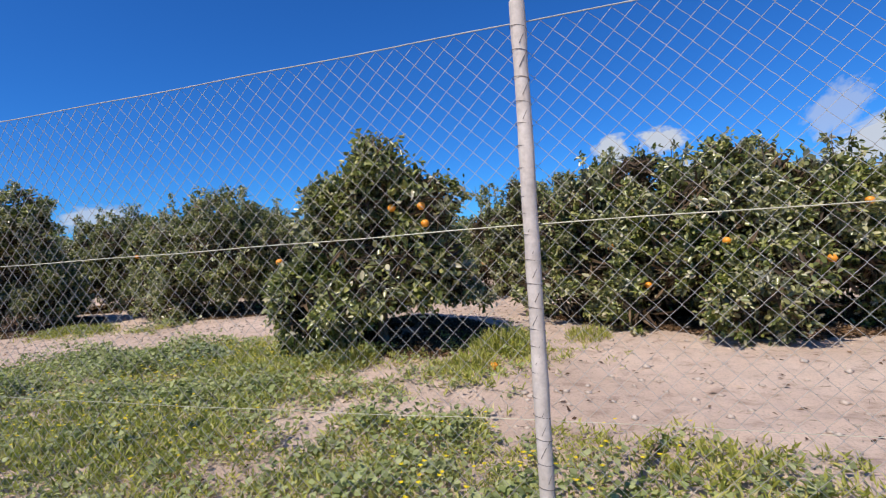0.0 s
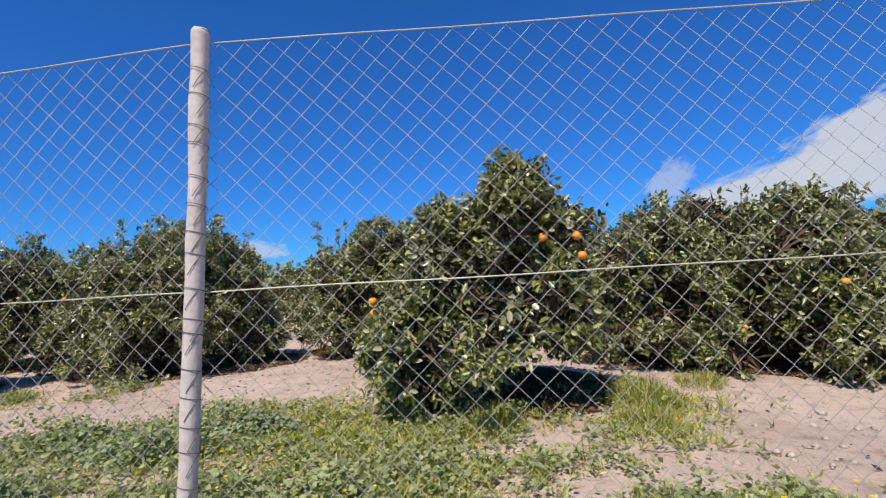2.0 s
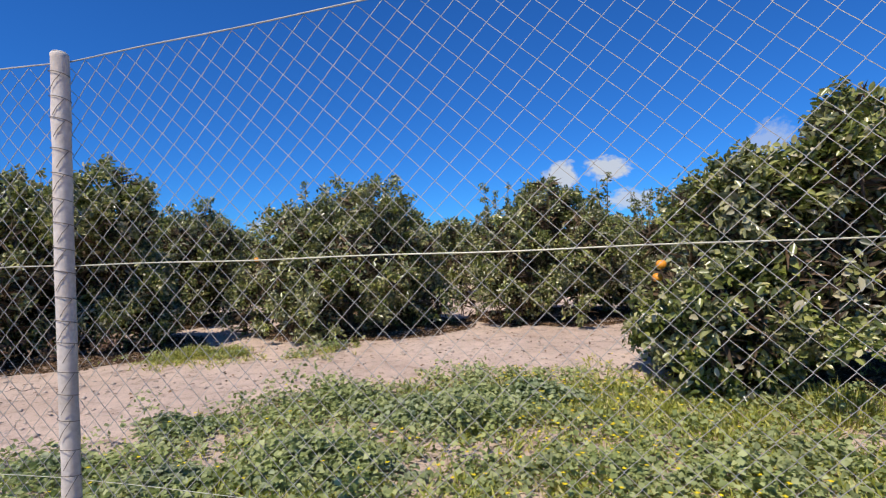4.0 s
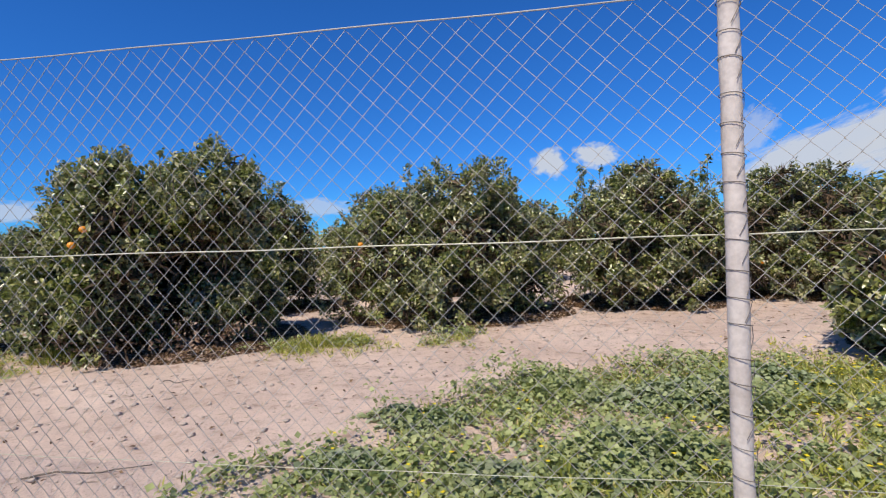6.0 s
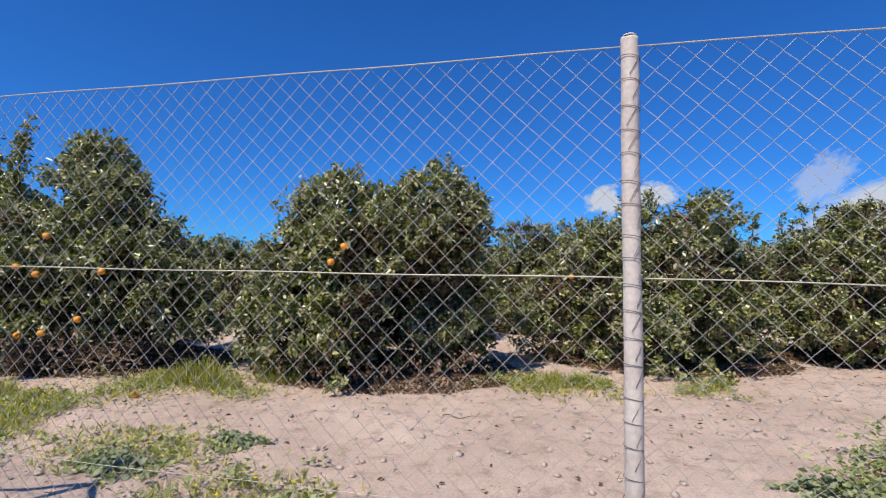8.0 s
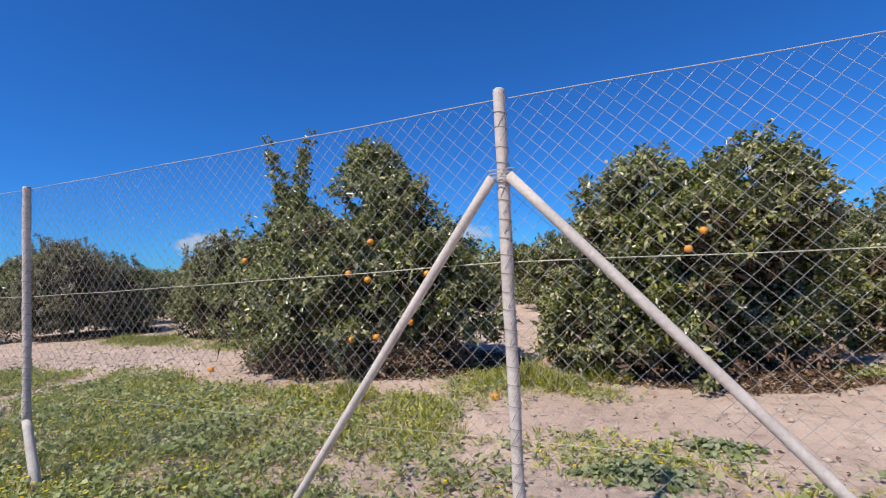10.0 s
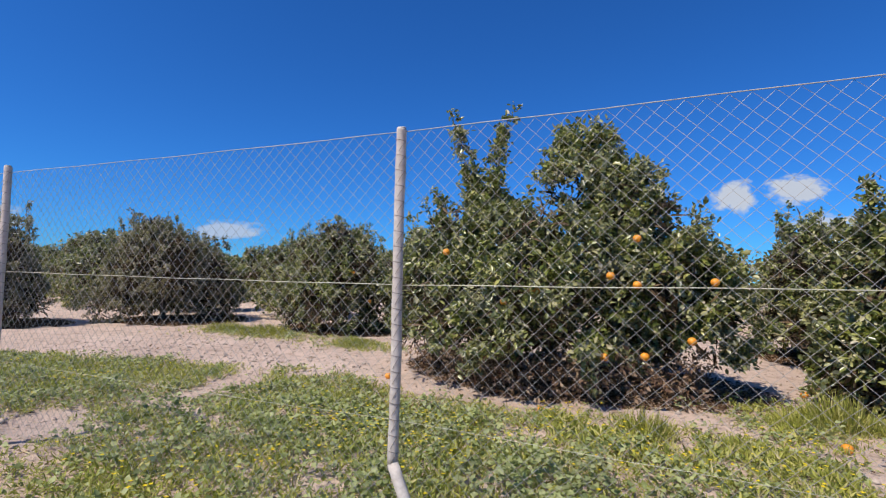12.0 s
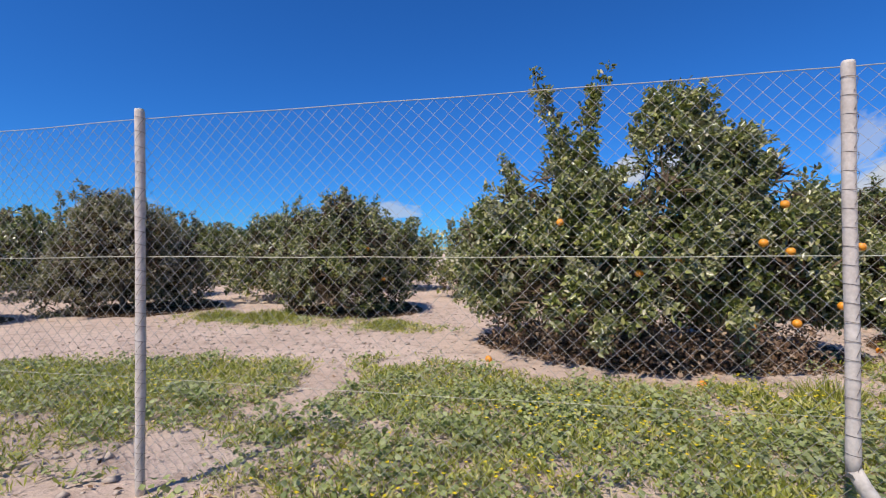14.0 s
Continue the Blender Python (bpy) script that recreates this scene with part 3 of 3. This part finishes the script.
TREE_ROWS = [
    # x, y, width, depth, height, seed, sprays, fruit
    (11.79, 3.4, 2.08, 1.75, 1.95, 1, 1150, 5),
    (14.6, 5.6, 2.9, 2.6, 2.1, 2, 1100, 6),
    (15.9, 4.8, 2.7, 2.4, 2.0, 3, 1150, 6),
    (18.6, 5.1, 3.0, 2.6, 2.5, 4, 900, 5),
    (2.9, 4.72, 3.3, 2.8, 2.3, 5, 1650, 6),
    (6.6, 6.8, 3.7, 2.9, 2.35, 6, 1400, 1),
    (9.95, 8.1, 3.2, 2.8, 2.4, 7, 1100, 0),
    (-1.5, 4.1, 4.35, 3.0, 2.7, 8, 1900, 9),
    (-7.2, 6.8, 2.8, 2.6, 2.35, 9, 850, 2),
    (-12.0, 5.8, 3.4, 3.0, 2.6, 10, 950, 0),
    (-13.9, 2.7, 3.0, 2.7, 2.5, 11, 800, 0),
    (2.3, 8.1, 2.8, 2.8, 2.45, 12, 850, 0),
    (12.9, 9.0, 3.2, 2.8, 2.35, 13, 800, 1),
    (5.0, 10.6, 3.4, 3.0, 2.45, 14, 800, 1),
]
SPECIAL = {
    1: dict(tops=((0.22, -0.35, 1.64, 0.30, 0.28), (0.28, -0.5, 1.9, 0.13, 0.2), (-0.25, -0.2, 1.45, 0.32, 0.26), (0.6, -0.2, 1.5, 0.32, 0.26), (-0.82, -0.1, 0.5, 0.30, 0.40), (-0.8, 0.2, 0.6, 0.30, 0.42)), low=0.42, tilt=0.38, wilds=0, hollows=((0.48, -0.78, 1.42, 0.36), (0.0, -0.8, 1.15, 0.46), (-0.2, -0.85, 0.8, 0.40), (0.2, -0.8, 0.75, 0.38))),
    5: dict(tops=((-0.35, -0.3, 2.12, 0.44, 0.38), (0.85, 0.2, 2.22, 0.46, 0.42), (0.25, 0.15, 1.92, 0.42, 0.34), (1.2, 0.1, 1.85, 0.4, 0.35), (-0.75, -0.3, 1.9, 0.4, 0.3), (-1.0, 0.0, 1.7, 0.3, 0.25)),
            shoots=((-0.95, 0.05, 1.6, -1.12, 2.35), (-0.5, 0, 2.1, -0.62, 2.62)), low=0.08, skirt=120, hollows=((0.85, -0.95, 0.65, 0.8), (1.2, -0.5, 1.1, 0.7), (-0.45, -1.15, 1.5, 0.3), (0.35, -1.1, 1.35, 0.3))),
    8: dict(wilds=0, tops=((0.42, 0.0, 2.4, 0.52, 0.42), (0.36, 0.05, 2.75, 0.34, 0.32), (-0.75, 0.0, 1.9, 0.5, 0.4), (0.5, 0.0, 2.85, 0.26, 0.3), (0.85, 0.0, 2.2, 0.46, 0.42), (1.25, -0.3, 1.8, 0.36, 0.4), (-1.55, 0.3, 1.7, 0.45, 0.45), (-1.95, 0.2, 1.35, 0.36, 0.45), (-1.75, 0.6, 0.95, 0.55, 0.6), (1.6, 0.1, 0.8, 0.5, 0.6)), skirt=520,
            shoots=((-0.9, -0.4, 1.8, -1.24, 3.4), (-0.88, -0.45, 1.8, -1.12, 3.28), (-0.78, -0.35, 1.8, -0.55, 3.2), (-0.8, -0.4, 1.8, -0.44, 3.36), (-1.5, 0.1, 1.8, -1.72, 2.5), (-0.82, -0.35, 1.9, -0.98, 2.9), (-0.8, -0.4, 1.8, -0.66, 2.95), (-0.88, -0.4, 1.8, -0.95, 2.7), (-0.7, -0.4, 1.8, -0.55, 2.7), (1.0, -0.2, 2.2, 1.1, 2.62), (0.2, 0, 2.6, 0.12, 3.15), (0.4, 0, 2.6, 0.5, 3.12)), low=0.43, hollows=((-0.5, -1.3, 0.95, 0.32), (0.9, -1.25, 0.85, 0.35), (0.2, -1.2, 1.6, 0.25))),
    2: dict(hollows=((0.3, -1.1, 0.55, 0.4), (-0.6, -1.0, 0.9, 0.35))),
    3: dict(hollows=((0.5, -0.95, 0.45, 0.5), (-0.4, -1.0, 1.2, 0.3)), low=0.1),
    6: dict(hollows=((0.5, -1.2, 0.5, 0.45), (-0.9, -1.0, 0.6, 0.4), (0.9, -0.9, 1.4, 0.4))),
    7: dict(hollows=((0.8, -0.9, 0.6, 0.5), (-0.3, -1.2, 0.9, 0.35))),
    10: dict(grey=True, label="dusty grey-green citrus tree with a thin crown"),
    11: dict(grey=True, label="dusty grey-green citrus tree with a thin crown"),
}
for x, y, w, d, h, seed, sprays, fruits in TREE_ROWS:
    citrus_tree(x, y, w, d, h, seed, sprays, oval=seed in (1, 2, 3, 5, 8), fruit=[(a - x, b - y + 0.09, z) for a, b, z in FRUIT[seed]] if seed in FRUIT else surface_fruit(fg, w, d, h, fruits), **SPECIAL.get(seed, {}))

# farther rows: three trees, repeated
FAR = [citrus_tree(-18.0, 7.5, 3.5, 3.2, 2.5, 31, 620, 18, 0.105, False, wilds=12, shade_twig_count=2600), citrus_tree(16.8, 9.6, 3.4, 3.2, 2.4, 32, 620, 18, 0.105, False, wilds=12, shade_twig_count=2600),
       citrus_tree(-4.6, 11.0, 3.3, 3.2, 2.3, 33, 620, 18, 0.105, False, wilds=12, shade_twig_count=2600)]
far_places = []
for row in range(3):
    y = 9.0 + row * 4.6
    for col in range(-10 - row * 2, 7 + row * 2):
        far_places.append((2.2 + col * 4.1 + row * 1.3, y))
g = np.random.default_rng(5)
near_trees = [(t[0], t[1]) for t in TREE_ROWS] + [(-18.0, 7.5), (16.8, 9.6), (-4.6, 11.0), (-1.6, 9.2)]
for k, (x, y) in enumerate(far_places):
    x, y = x + g.normal(0, 0.35), y + g.normal(0, 0.4)
    if min(math.hypot(x - a, y - b) for a, b in near_trees) < 2.6:
        continue
    s = g.uniform(0.86, 1.06)
    t = copy_thing(FAR[k % 3], pose(x, y, float(ground_z(x, y)), 0, 0, g.uniform(0, 360)))
    t.scale = (s, s, s * g.uniform(0.92, 1.05))

# ---------------------------------------------------------------- weeds and litter
EDGE_X = (-12.0, -9.0, -7.6, -4.1, -2.5, -0.5, 0.7, 1.3, 2.2, 5.2, 6.0, 6.5, 7.2, 8.4, 10.4, 11.2, 12.0, 13.0, 14.0, 15.5, 18.0)
EDGE_Y = (1.0, 1.3, 1.6, 3.0, 2.4, 2.6, 2.8, 1.6, 0.4, 0.5, 1.5, 2.0, 2.6, 3.5, 3.8, 3.4, 2.6, 2.0, 1.5, 1.0, 0.8)


# broad-leaved plants: x, y, half widths, height; tufts: x, y, half width, height
MOUNDS = ((8.95, 2.65, 0.75, 0.42, 0.17), (7.1, 2.15, 0.36, 0.24, 0.13), (8.4, 1.6, 0.6, 0.36, 0.15), (9.7, 2.95, 0.55, 0.36, 0.15), (6.85, 1.4, 0.35, 0.22, 0.12),
          (7.7, 1.35, 0.35, 0.25, 0.13), (2.6, 1.35, 0.35, 0.2, 0.10), (3.05, 1.9, 0.22, 0.14, 0.08), (8.1, 3.05, 0.4, 0.26, 0.13))
TUFTS = ((1.25, 3.55, 0.28, 0.34), (1.7, 3.35, 0.22, 0.26), (0.9, 3.35, 0.2, 0.2), (5.15, 4.75, 0.3, 0.2), (5.6, 4.85, 0.28, 0.18), (11.75, 2.72, 0.25, 0.24), (13.15, 3.35, 0.32, 0.26),
         (12.95, 2.75, 0.26, 0.2), (-0.25, 2.35, 0.22, 0.26), (2.05, 4.0, 0.25, 0.25), (-7.9, 5.4, 0.5, 0.24), (-8.9, 5.3, 0.4, 0.24), (-5.4, 5.2, 0.35, 0.22), (14.0, 4.1, 0.25, 0.18))


def blob(x, y, cx, cy, rx, ry):
    return np.exp(-((x - cx) / rx) ** 2 - ((y - cy) / ry) ** 2)


def cover(x, y):
    """How thickly weeds grow, 0 to 1."""
    edge = np.interp(x, EDGE_X, EDGE_Y) + 0.7 * (value_noise(x, y, 0.9, 11) - 0.5)
    c = smooth_step(0.25, -0.45, y - edge)
    patchy = 0.6 * value_noise(x, y, 1.1, 12) + 0.4 * value_noise(x, y, 3.1, 13)
    thin = np.interp(x, (-9.0, -4.0, -2.5, 0.5, 3.0, 6.0, 8.0, 12.0, 14.0), (0.41, 0.40, 0.24, 0.32, 0.6, 0.54, 0.44, 0.27, 0.5))
    c = c * smooth_step(thin - 0.16, thin + 0.14, patchy)
    c = c * (1 - 0.9 * blob(x, y, -5.0, -0.2, 1.5, 0.75)) * (1 - 0.55 * blob(x, y, 6.4, 1.0, 0.9, 0.7)) * (1 - 0.7 * blob(x, y, 3.6, 0.8, 1.9, 1.4)) * (1 - 0.75 * blob(x, y, 0.9, 0.9, 1.2, 0.7)) * (1 - 0.5 * blob(x, y, -2.2, 0.5, 1.0, 0.5))
    c = c * (1 - 0.6 * blob(x, y, 15.2, 0.9, 1.1, 0.6)) * (1 - 0.7 * blob(x, y, 11.0, 0.2, 0.6, 0.3))
    c = c * smooth_step(-1.35, -0.3, y + 0.9 * (value_noise(x, y, 1.4, 17) - 0.5))
    for cx, cy, rx, ry in ((1.2, 3.6, 0.35, 0.4), (1.75, 3.3, 0.5, 0.25), (5.3, 4.7, 0.6, 0.4), (13.2, 3.4, 0.45, 0.5), (11.9, 2.9, 0.45, 0.25), (12.9, 2.5, 0.4, 0.35),
                           (-8.2, 5.6, 1.4, 0.7), (-5.3, 5.2, 0.6, 0.4), (-12.0, 4.4, 1.3, 0.6), (0.9, 3.3, 0.4, 0.6), (2.4, 1.6, 0.6, 0.3), (3.6, 1.2, 0.4, 0.25), (6.9, 4.9, 0.3, 0.3)):
        c = np.maximum(c, 0.75 * blob(x, y, cx, cy, rx, ry))
    return np.clip(c, 0, 1)


def scatter(count, x0, x1, y0, y1, want, g):
    x, y = g.uniform(x0, x1, count), g.uniform(y0, y1, count)
    keep = g.random(count) < want(x, y)
    return x[keep], y[keep]


def mallow_zone(x, y):
    return np.clip(blob(x, y, 7.9, 2.3, 1.6, 1.5) + 0.8 * blob(x, y, 6.6, 1.4, 0.7, 0.6) + 0.5 * blob(x, y, 11.0, 1.6, 1.5, 0.8) + 0.5 * blob(x, y, -3.2, 1.0, 1.2, 0.6)
                   + 0.5 * blob(x, y, 0.6, 0.7, 1.2, 0.5) + 0.32 * value_noise(x, y, 0.8, 15), 0, 1)


g = np.random.default_rng(77)
# low broad-leaved weeds in clumps
x, y = scatter(30000, -9, 17, -1.7, 5.6, lambda x, y: cover(x, y) * (0.25 + mallow_zone(x, y)), g)
m, per = len(x), 20
tall = 0.025 + 0.24 * value_noise(x, y, 2.6, 16) ** 1.8 * (0.5 + 0.7 * mallow_zone(x, y))
ox, oy = g.normal(0, 0.045, (m, per)), g.normal(0, 0.045, (m, per))
hz = tall[:, None] * (0.25 + 0.9 * g.random((m, per)))
at = np.stack([x[:, None] + ox, y[:, None] + oy, ground_z(x[:, None] + ox, y[:, None] + oy) + hz], -1).reshape(-1, 3)
q = len(at)
along = unit(np.stack([ox.ravel() * 12, oy.ravel() * 12, np.full(q, 0.1)], -1) + g.standard_normal((q, 3)) * np.array([0.7, 0.7, 0.35]))
face = unit(g.standard_normal((q, 3)) * 0.5 + np.array([0, 0, 1.0]))
long = 0.020 + 0.034 * g.random(q)
v, f = leaves(at, along, face, long, long * 0.85, False)
weeds = new("weeds", mesh_from("weeds", v, f, MALLOW))
tagged(weeds, "low grey-green broad-leaved weeds on the soil", "weeds", kind="stuff")

# thin blades and clover
x, y = scatter(130000, -10, 18, -1.7, 5.8, lambda x, y: cover(x, y) * (1.0 - 0.8 * mallow_zone(x, y)), g)
m, per = len(x), 6
ox, oy = g.normal(0, 0.02, (m, per)), g.normal(0, 0.02, (m, per))
at = np.stack([x[:, None] + ox, y[:, None] + oy, ground_z(x[:, None] + ox, y[:, None] + oy) + 0.035 * g.random((m, per))], -1).reshape(-1, 3)
q = len(at)
along = unit(g.standard_normal((q, 3)) * np.array([0.7, 0.7, 0.3]) + np.array([0, 0, 0.75]))
face = unit(g.standard_normal((q, 3)) + np.array([0, -0.2, 0.6]))
long = (0.03 + 0.05 * g.random(q)) * np.repeat(0.6 + 0.8 * value_noise(x, y, 2.2, 18), per)
v, f = leaves(at, along, face, long, long * 0.15 + 0.003, False)
grass = new("grass", mesh_from("grass", v, f, GRASS))
tagged(grass, "short yellow-green grass and clover in patches", "grass", kind="stuff")


def grass_tuft(x, y, r, h, count, seed, label):
    """A tuft of thin standing blades, tallest in the middle."""
    g = np.random.default_rng(seed)
    a, k = g.random(count) * 2 * np.pi, np.sqrt(g.random(count))
    px, py = x + np.cos(a) * k * r, y + np.sin(a) * k * r
    at = np.stack([px, py, ground_z(px, py)], -1) - np.array([x, y, 0])
    along = unit(np.stack([np.cos(a) * k * 0.5, np.sin(a) * k * 0.5, np.ones(count)], -1) + g.standard_normal((count, 3)) * 0.25)
    face = unit(g.standard_normal((count, 3)) + np.array([0, -0.3, 0.1]))
    long = h * (0.45 + 0.65 * g.random(count)) * (1 - 0.5 * k * k)
    pieces = [leaves(at, along, face, long, 0.006 + 0.012 * long, False)]
    n = count
    top = at + along * (long * g.uniform(0.3, 1.0, n))[:, None]
    pieces.append(leaves(top, unit(g.standard_normal((n, 3))), unit(g.standard_normal((n, 3)) + np.array([0, 0, 1.0])), 0.015 + 0.02 * g.random(n), 0.010 + 0.006 * g.random(n), False))
    ob = new("grass_tuft", mesh_from("grass_tuft", *joined(pieces), GRASS))
    ob.location = (x, y, 0)
    return tagged(ob, label, "grass", "tufts by the trees", "stuff")


def weed_mound(x, y, rx, ry, h, count, seed):
    """A low dome of broad leaves on short stalks."""
    g = np.random.default_rng(seed)
    a, k = g.random(count) * 2 * np.pi, np.sqrt(g.random(count)) * (1 + 0.15 * np.sin(3 * g.random(count)))
    ragged = 0.75 + 0.22 * np.sin(3 * a + seed) + 0.16 * np.sin(7 * a + 2 * seed) + 0.12 * g.standard_normal(count)
    ox, oy = np.cos(a) * k * rx * ragged, np.sin(a) * k * ry * ragged
    lump = 0.55 + 0.9 * value_noise((x + ox) * 3, (y + oy) * 3, 1.6, seed)
    hz = h * (1 - np.minimum(k, 1) ** 2) * lump * (0.55 + 0.45 * g.random(count)) + 0.012
    at = np.stack([ox, oy, ground_z(x + ox, y + oy) + hz], -1)
    along = unit(np.stack([np.cos(a) * k, np.sin(a) * k, np.full(count, -0.1)], -1) + g.standard_normal((count, 3)) * np.array([0.8, 0.8, 0.35]))
    face = unit(np.stack([ox / rx * 0.6, oy / ry * 0.6, np.ones(count)], -1) + g.standard_normal((count, 3)) * 0.4)
    long = 0.024 + 0.026 * g.random(count)
    ob = new("mallow_plant", mesh_from("mallow_plant", *leaves(at, along, face, long, long * 0.95, True), MALLOW_DARK))
    ob.location = (x, y, 0)
    return tagged(ob, "low grey-green mallow plant with broad leaves on the soil", "weed", "mallow plants", "stuff")


for k, (x, y, rx, ry, h) in enumerate(MOUNDS):
    weed_mound(x, y, rx, ry, h, int(2600 * rx * ry / 0.25), 200 + k)
for k, (x, y, r, h) in enumerate(TUFTS):
    grass_tuft(x, y, r, h, int(380 * (r / 0.25) ** 2), 300 + k, "pale green tuft of grass beside the trees")

# yellow flowers
x, y = scatter(26000, -9, 17, -0.6, 4.4, lambda x, y: cover(x, y) * np.clip(value_noise(x, y, 1.2, 21) * 1.8 - 0.75 + 0.8 * blob(x, y, 13.8, 1.2, 1.2, 0.5) + 0.7 * blob(x, y, -0.8, 2.0, 1.0, 0.6) + 0.6 * blob(x, y, 10.3, 3.2, 0.9, 0.7) + 0.5 * blob(x, y, -1.8, 1.2, 1.3, 0.6), 0, 1) * 0.45 * (1 - 0.85 * np.clip(blob(x, y, 7.6, 2.0, 1.9, 1.5), 0, 1)), g)
m = len(x)
z = ground_z(x, y) + 0.075 + 0.08 * g.random(m)
pieces = []
for k in range(5):
    a = k * 2 * np.pi / 5 + g.random(m) * 0.3
    along = unit(np.stack([np.cos(a), np.sin(a), np.full(m, 0.45)], -1))
    face = unit(np.stack([-np.cos(a) * 0.4, -np.sin(a) * 0.4, np.ones(m)], -1))
    long = 0.011 + 0.008 * g.random(m)
    pieces.append(leaves(np.stack([x, y, z], -1), along, face, long, long * 0.9, False))
v, f = joined(pieces)
flowers = new("yellow_flowers", mesh_from("yellow_flowers", v, f, PETAL))
tagged(flowers, "small yellow flowers standing among the weeds", "flowers", kind="stuff")

# clods and pebbles
x, y = scatter(19000, -9, 18, -1.0, 9.0, lambda x, y: (1 - 0.7 * cover(x, y)) * (0.25 + 0.75 * value_noise(x, y, 0.7, 31)), g)
m = len(x)
ico = np.array([(0, 0, 1), (0.9, 0, 0.1), (0.25, 0.85, 0.1), (-0.75, 0.5, 0), (-0.7, -0.55, 0.1), (0.3, -0.85, 0), (0, 0, -0.8)])
tri = np.array([(0, 1, 2), (0, 2, 3), (0, 3, 4), (0, 4, 5), (0, 5, 1), (6, 2, 1), (6, 3, 2), (6, 4, 3), (6, 5, 4), (6, 1, 5)])
size = 0.007 + 0.032 * g.random(m) ** 4 + 0.004 * g.random(m) + 0.03 * g.random(m) ** 3 * blob(x, y, -4.4, 0.1, 1.4, 0.7)
v = ico[None] * (1 + 0.25 * g.standard_normal((m, 7, 1))) * size[:, None, None] * np.array([1, 1, 0.6])
turn = g.random(m) * 2 * np.pi
c, s = np.cos(turn)[:, None], np.sin(turn)[:, None]
v = np.stack([v[..., 0] * c - v[..., 1] * s, v[..., 0] * s + v[..., 1] * c, v[..., 2]], -1) + np.stack([x, y, ground_z(x, y) + size * 0.15], -1)[:, None]
f = (tri[None] + (np.arange(m) * 7)[:, None, None]).reshape(-1, 3)
clods = new("clods", mesh_from("clods", v, f, STONE))
tagged(clods, "small dry clods and pebbles on the soil", "clods", kind="stuff")

# dry leaves scattered about, and massed under the crowns, shifted shadow-wards to darken shade
px, py = [], []
for tx, ty, tw, td, th, *_ in TREE_ROWS:
    a, r = g.random(14000) * 2 * np.pi, np.sqrt(g.random(14000))
    px.append(tx + 0.15 + np.cos(a) * (0.1 + r) * tw * 0.48)
    py.append(ty + 0.4 + np.sin(a) * (0.1 + r) * td * 0.46)
sx, sy = scatter(5200, -9, 17, -0.5, 8, lambda x, y: 0.5 + 0 * x, g)
x, y = np.concatenate(px + [sx]), np.concatenate(py + [sy])
q = len(x)
at = np.stack([x, y, ground_z(x, y) + 0.006 + 0.012 * g.random(q)], -1)
along = unit(g.standard_normal((q, 3)) * np.array([1, 1, 0.25]))
face = unit(g.standard_normal((q, 3)) * 0.4 + np.array([0, 0, 1.0]))
long = 0.035 + 0.03 * g.random(q)
v, f = leaves(at, along, face, long, long * 0.45, False)
shadow_litter = new("shadow_leaves", mesh_from("shadow_leaves", v, f, SHADOW_LITTER))
tagged(shadow_litter, "dark brown fallen leaves on the soil that deepen the tree shadows", "leaves", kind="stuff")

# fallen oranges
for x, y in ((13.17, 2.73), (1.14, 2.8), (-3.2, 3.01), (-1.16, 2.5), (1.2, 4.8), (-0.3, 2.45)):
    o = new("fallen_orange", ORANGE)
    o.location = (x, y, float(ground_z(x, y)) + 0.03)
    tagged(o, "fallen ripe orange lying on the soil", "orange", "fallen oranges")

# dry sticks and thin straw on the bare soil
for k, (xa, ya, xb, yb) in enumerate(((4.95, 1.2, 5.6, 1.43), (4.3, 3.1, 4.6, 3.15), (-3.9, 0.05, -3.6, 0.3), (12.7, 2.2, 12.95, 2.05))):
    s = np.linspace(0, 1, 9)
    px, py = xa + (xb - xa) * s, ya + (yb - ya) * s + 0.02 * np.sin(s * 7 + k)
    line = np.stack([px, py, ground_z(px, py) + 0.012 + 0.008 * np.sin(s * 9)], -1)
    stick = new("dry_stick", tube_mesh("dry_stick", line, np.linspace(0.006, 0.003, 9), BARK, 7))
    tagged(stick, "thin dry brown stick lying on the soil", "stick", "sticks on the soil")
x, y = scatter(20000, -10, 18, -1.0, 8.5, lambda x, y: 0.25 + 0.6 * value_noise(x, y, 0.9, 41), g)
q = len(x)
at = np.stack([x, y, ground_z(x, y) + 0.004], -1)
along = unit(g.standard_normal((q, 3)) * np.array([1, 1, 0.18]) + np.array([0, 0, 0.12]))
face = unit(g.standard_normal((q, 3)) * 0.3 + np.array([0, 0, 1.0]))
long = 0.03 + 0.06 * g.random(q)
v, f = leaves(at, along, face, long, 0.004 + 0.003 * g.random(q), False)
straw = new("straw", mesh_from("straw", v, f, STRAW))
tagged(straw, "thin bleached straw strewn over the soil", "straw", kind="stuff")

# the orchard goes on in the distance: one belt of crowns that nobody could count
g = np.random.default_rng(91)
count = 26000
px = g.uniform(-75, 70, count)
row = g.integers(0, 3, count)
py = 25.0 + row * 5.0 + g.normal(0, 0.9, count) - 0.004 * px ** 2 * 0.5
crest = 2.0 + 0.75 * value_noise(px, row * 7.0, 0.42, 93) + 0.35 * value_noise(px, row * 3.0, 1.3, 94)
pz = crest * np.sqrt(g.random(count))
at = np.stack([px, py, pz], -1)
along, face = unit(g.standard_normal((count, 3))), unit(g.standard_normal((count, 3)) + np.array([0, -0.6, 0.7]))
long = 0.22 + 0.2 * g.random(count)
belt = new("distant_orchard", mesh_from("distant_orchard", *leaves(at, along, face, long, long * 0.6, False), LEAF))
tagged(belt, "distant green belt of citrus trees across the flat land", "trees", kind="stuff")
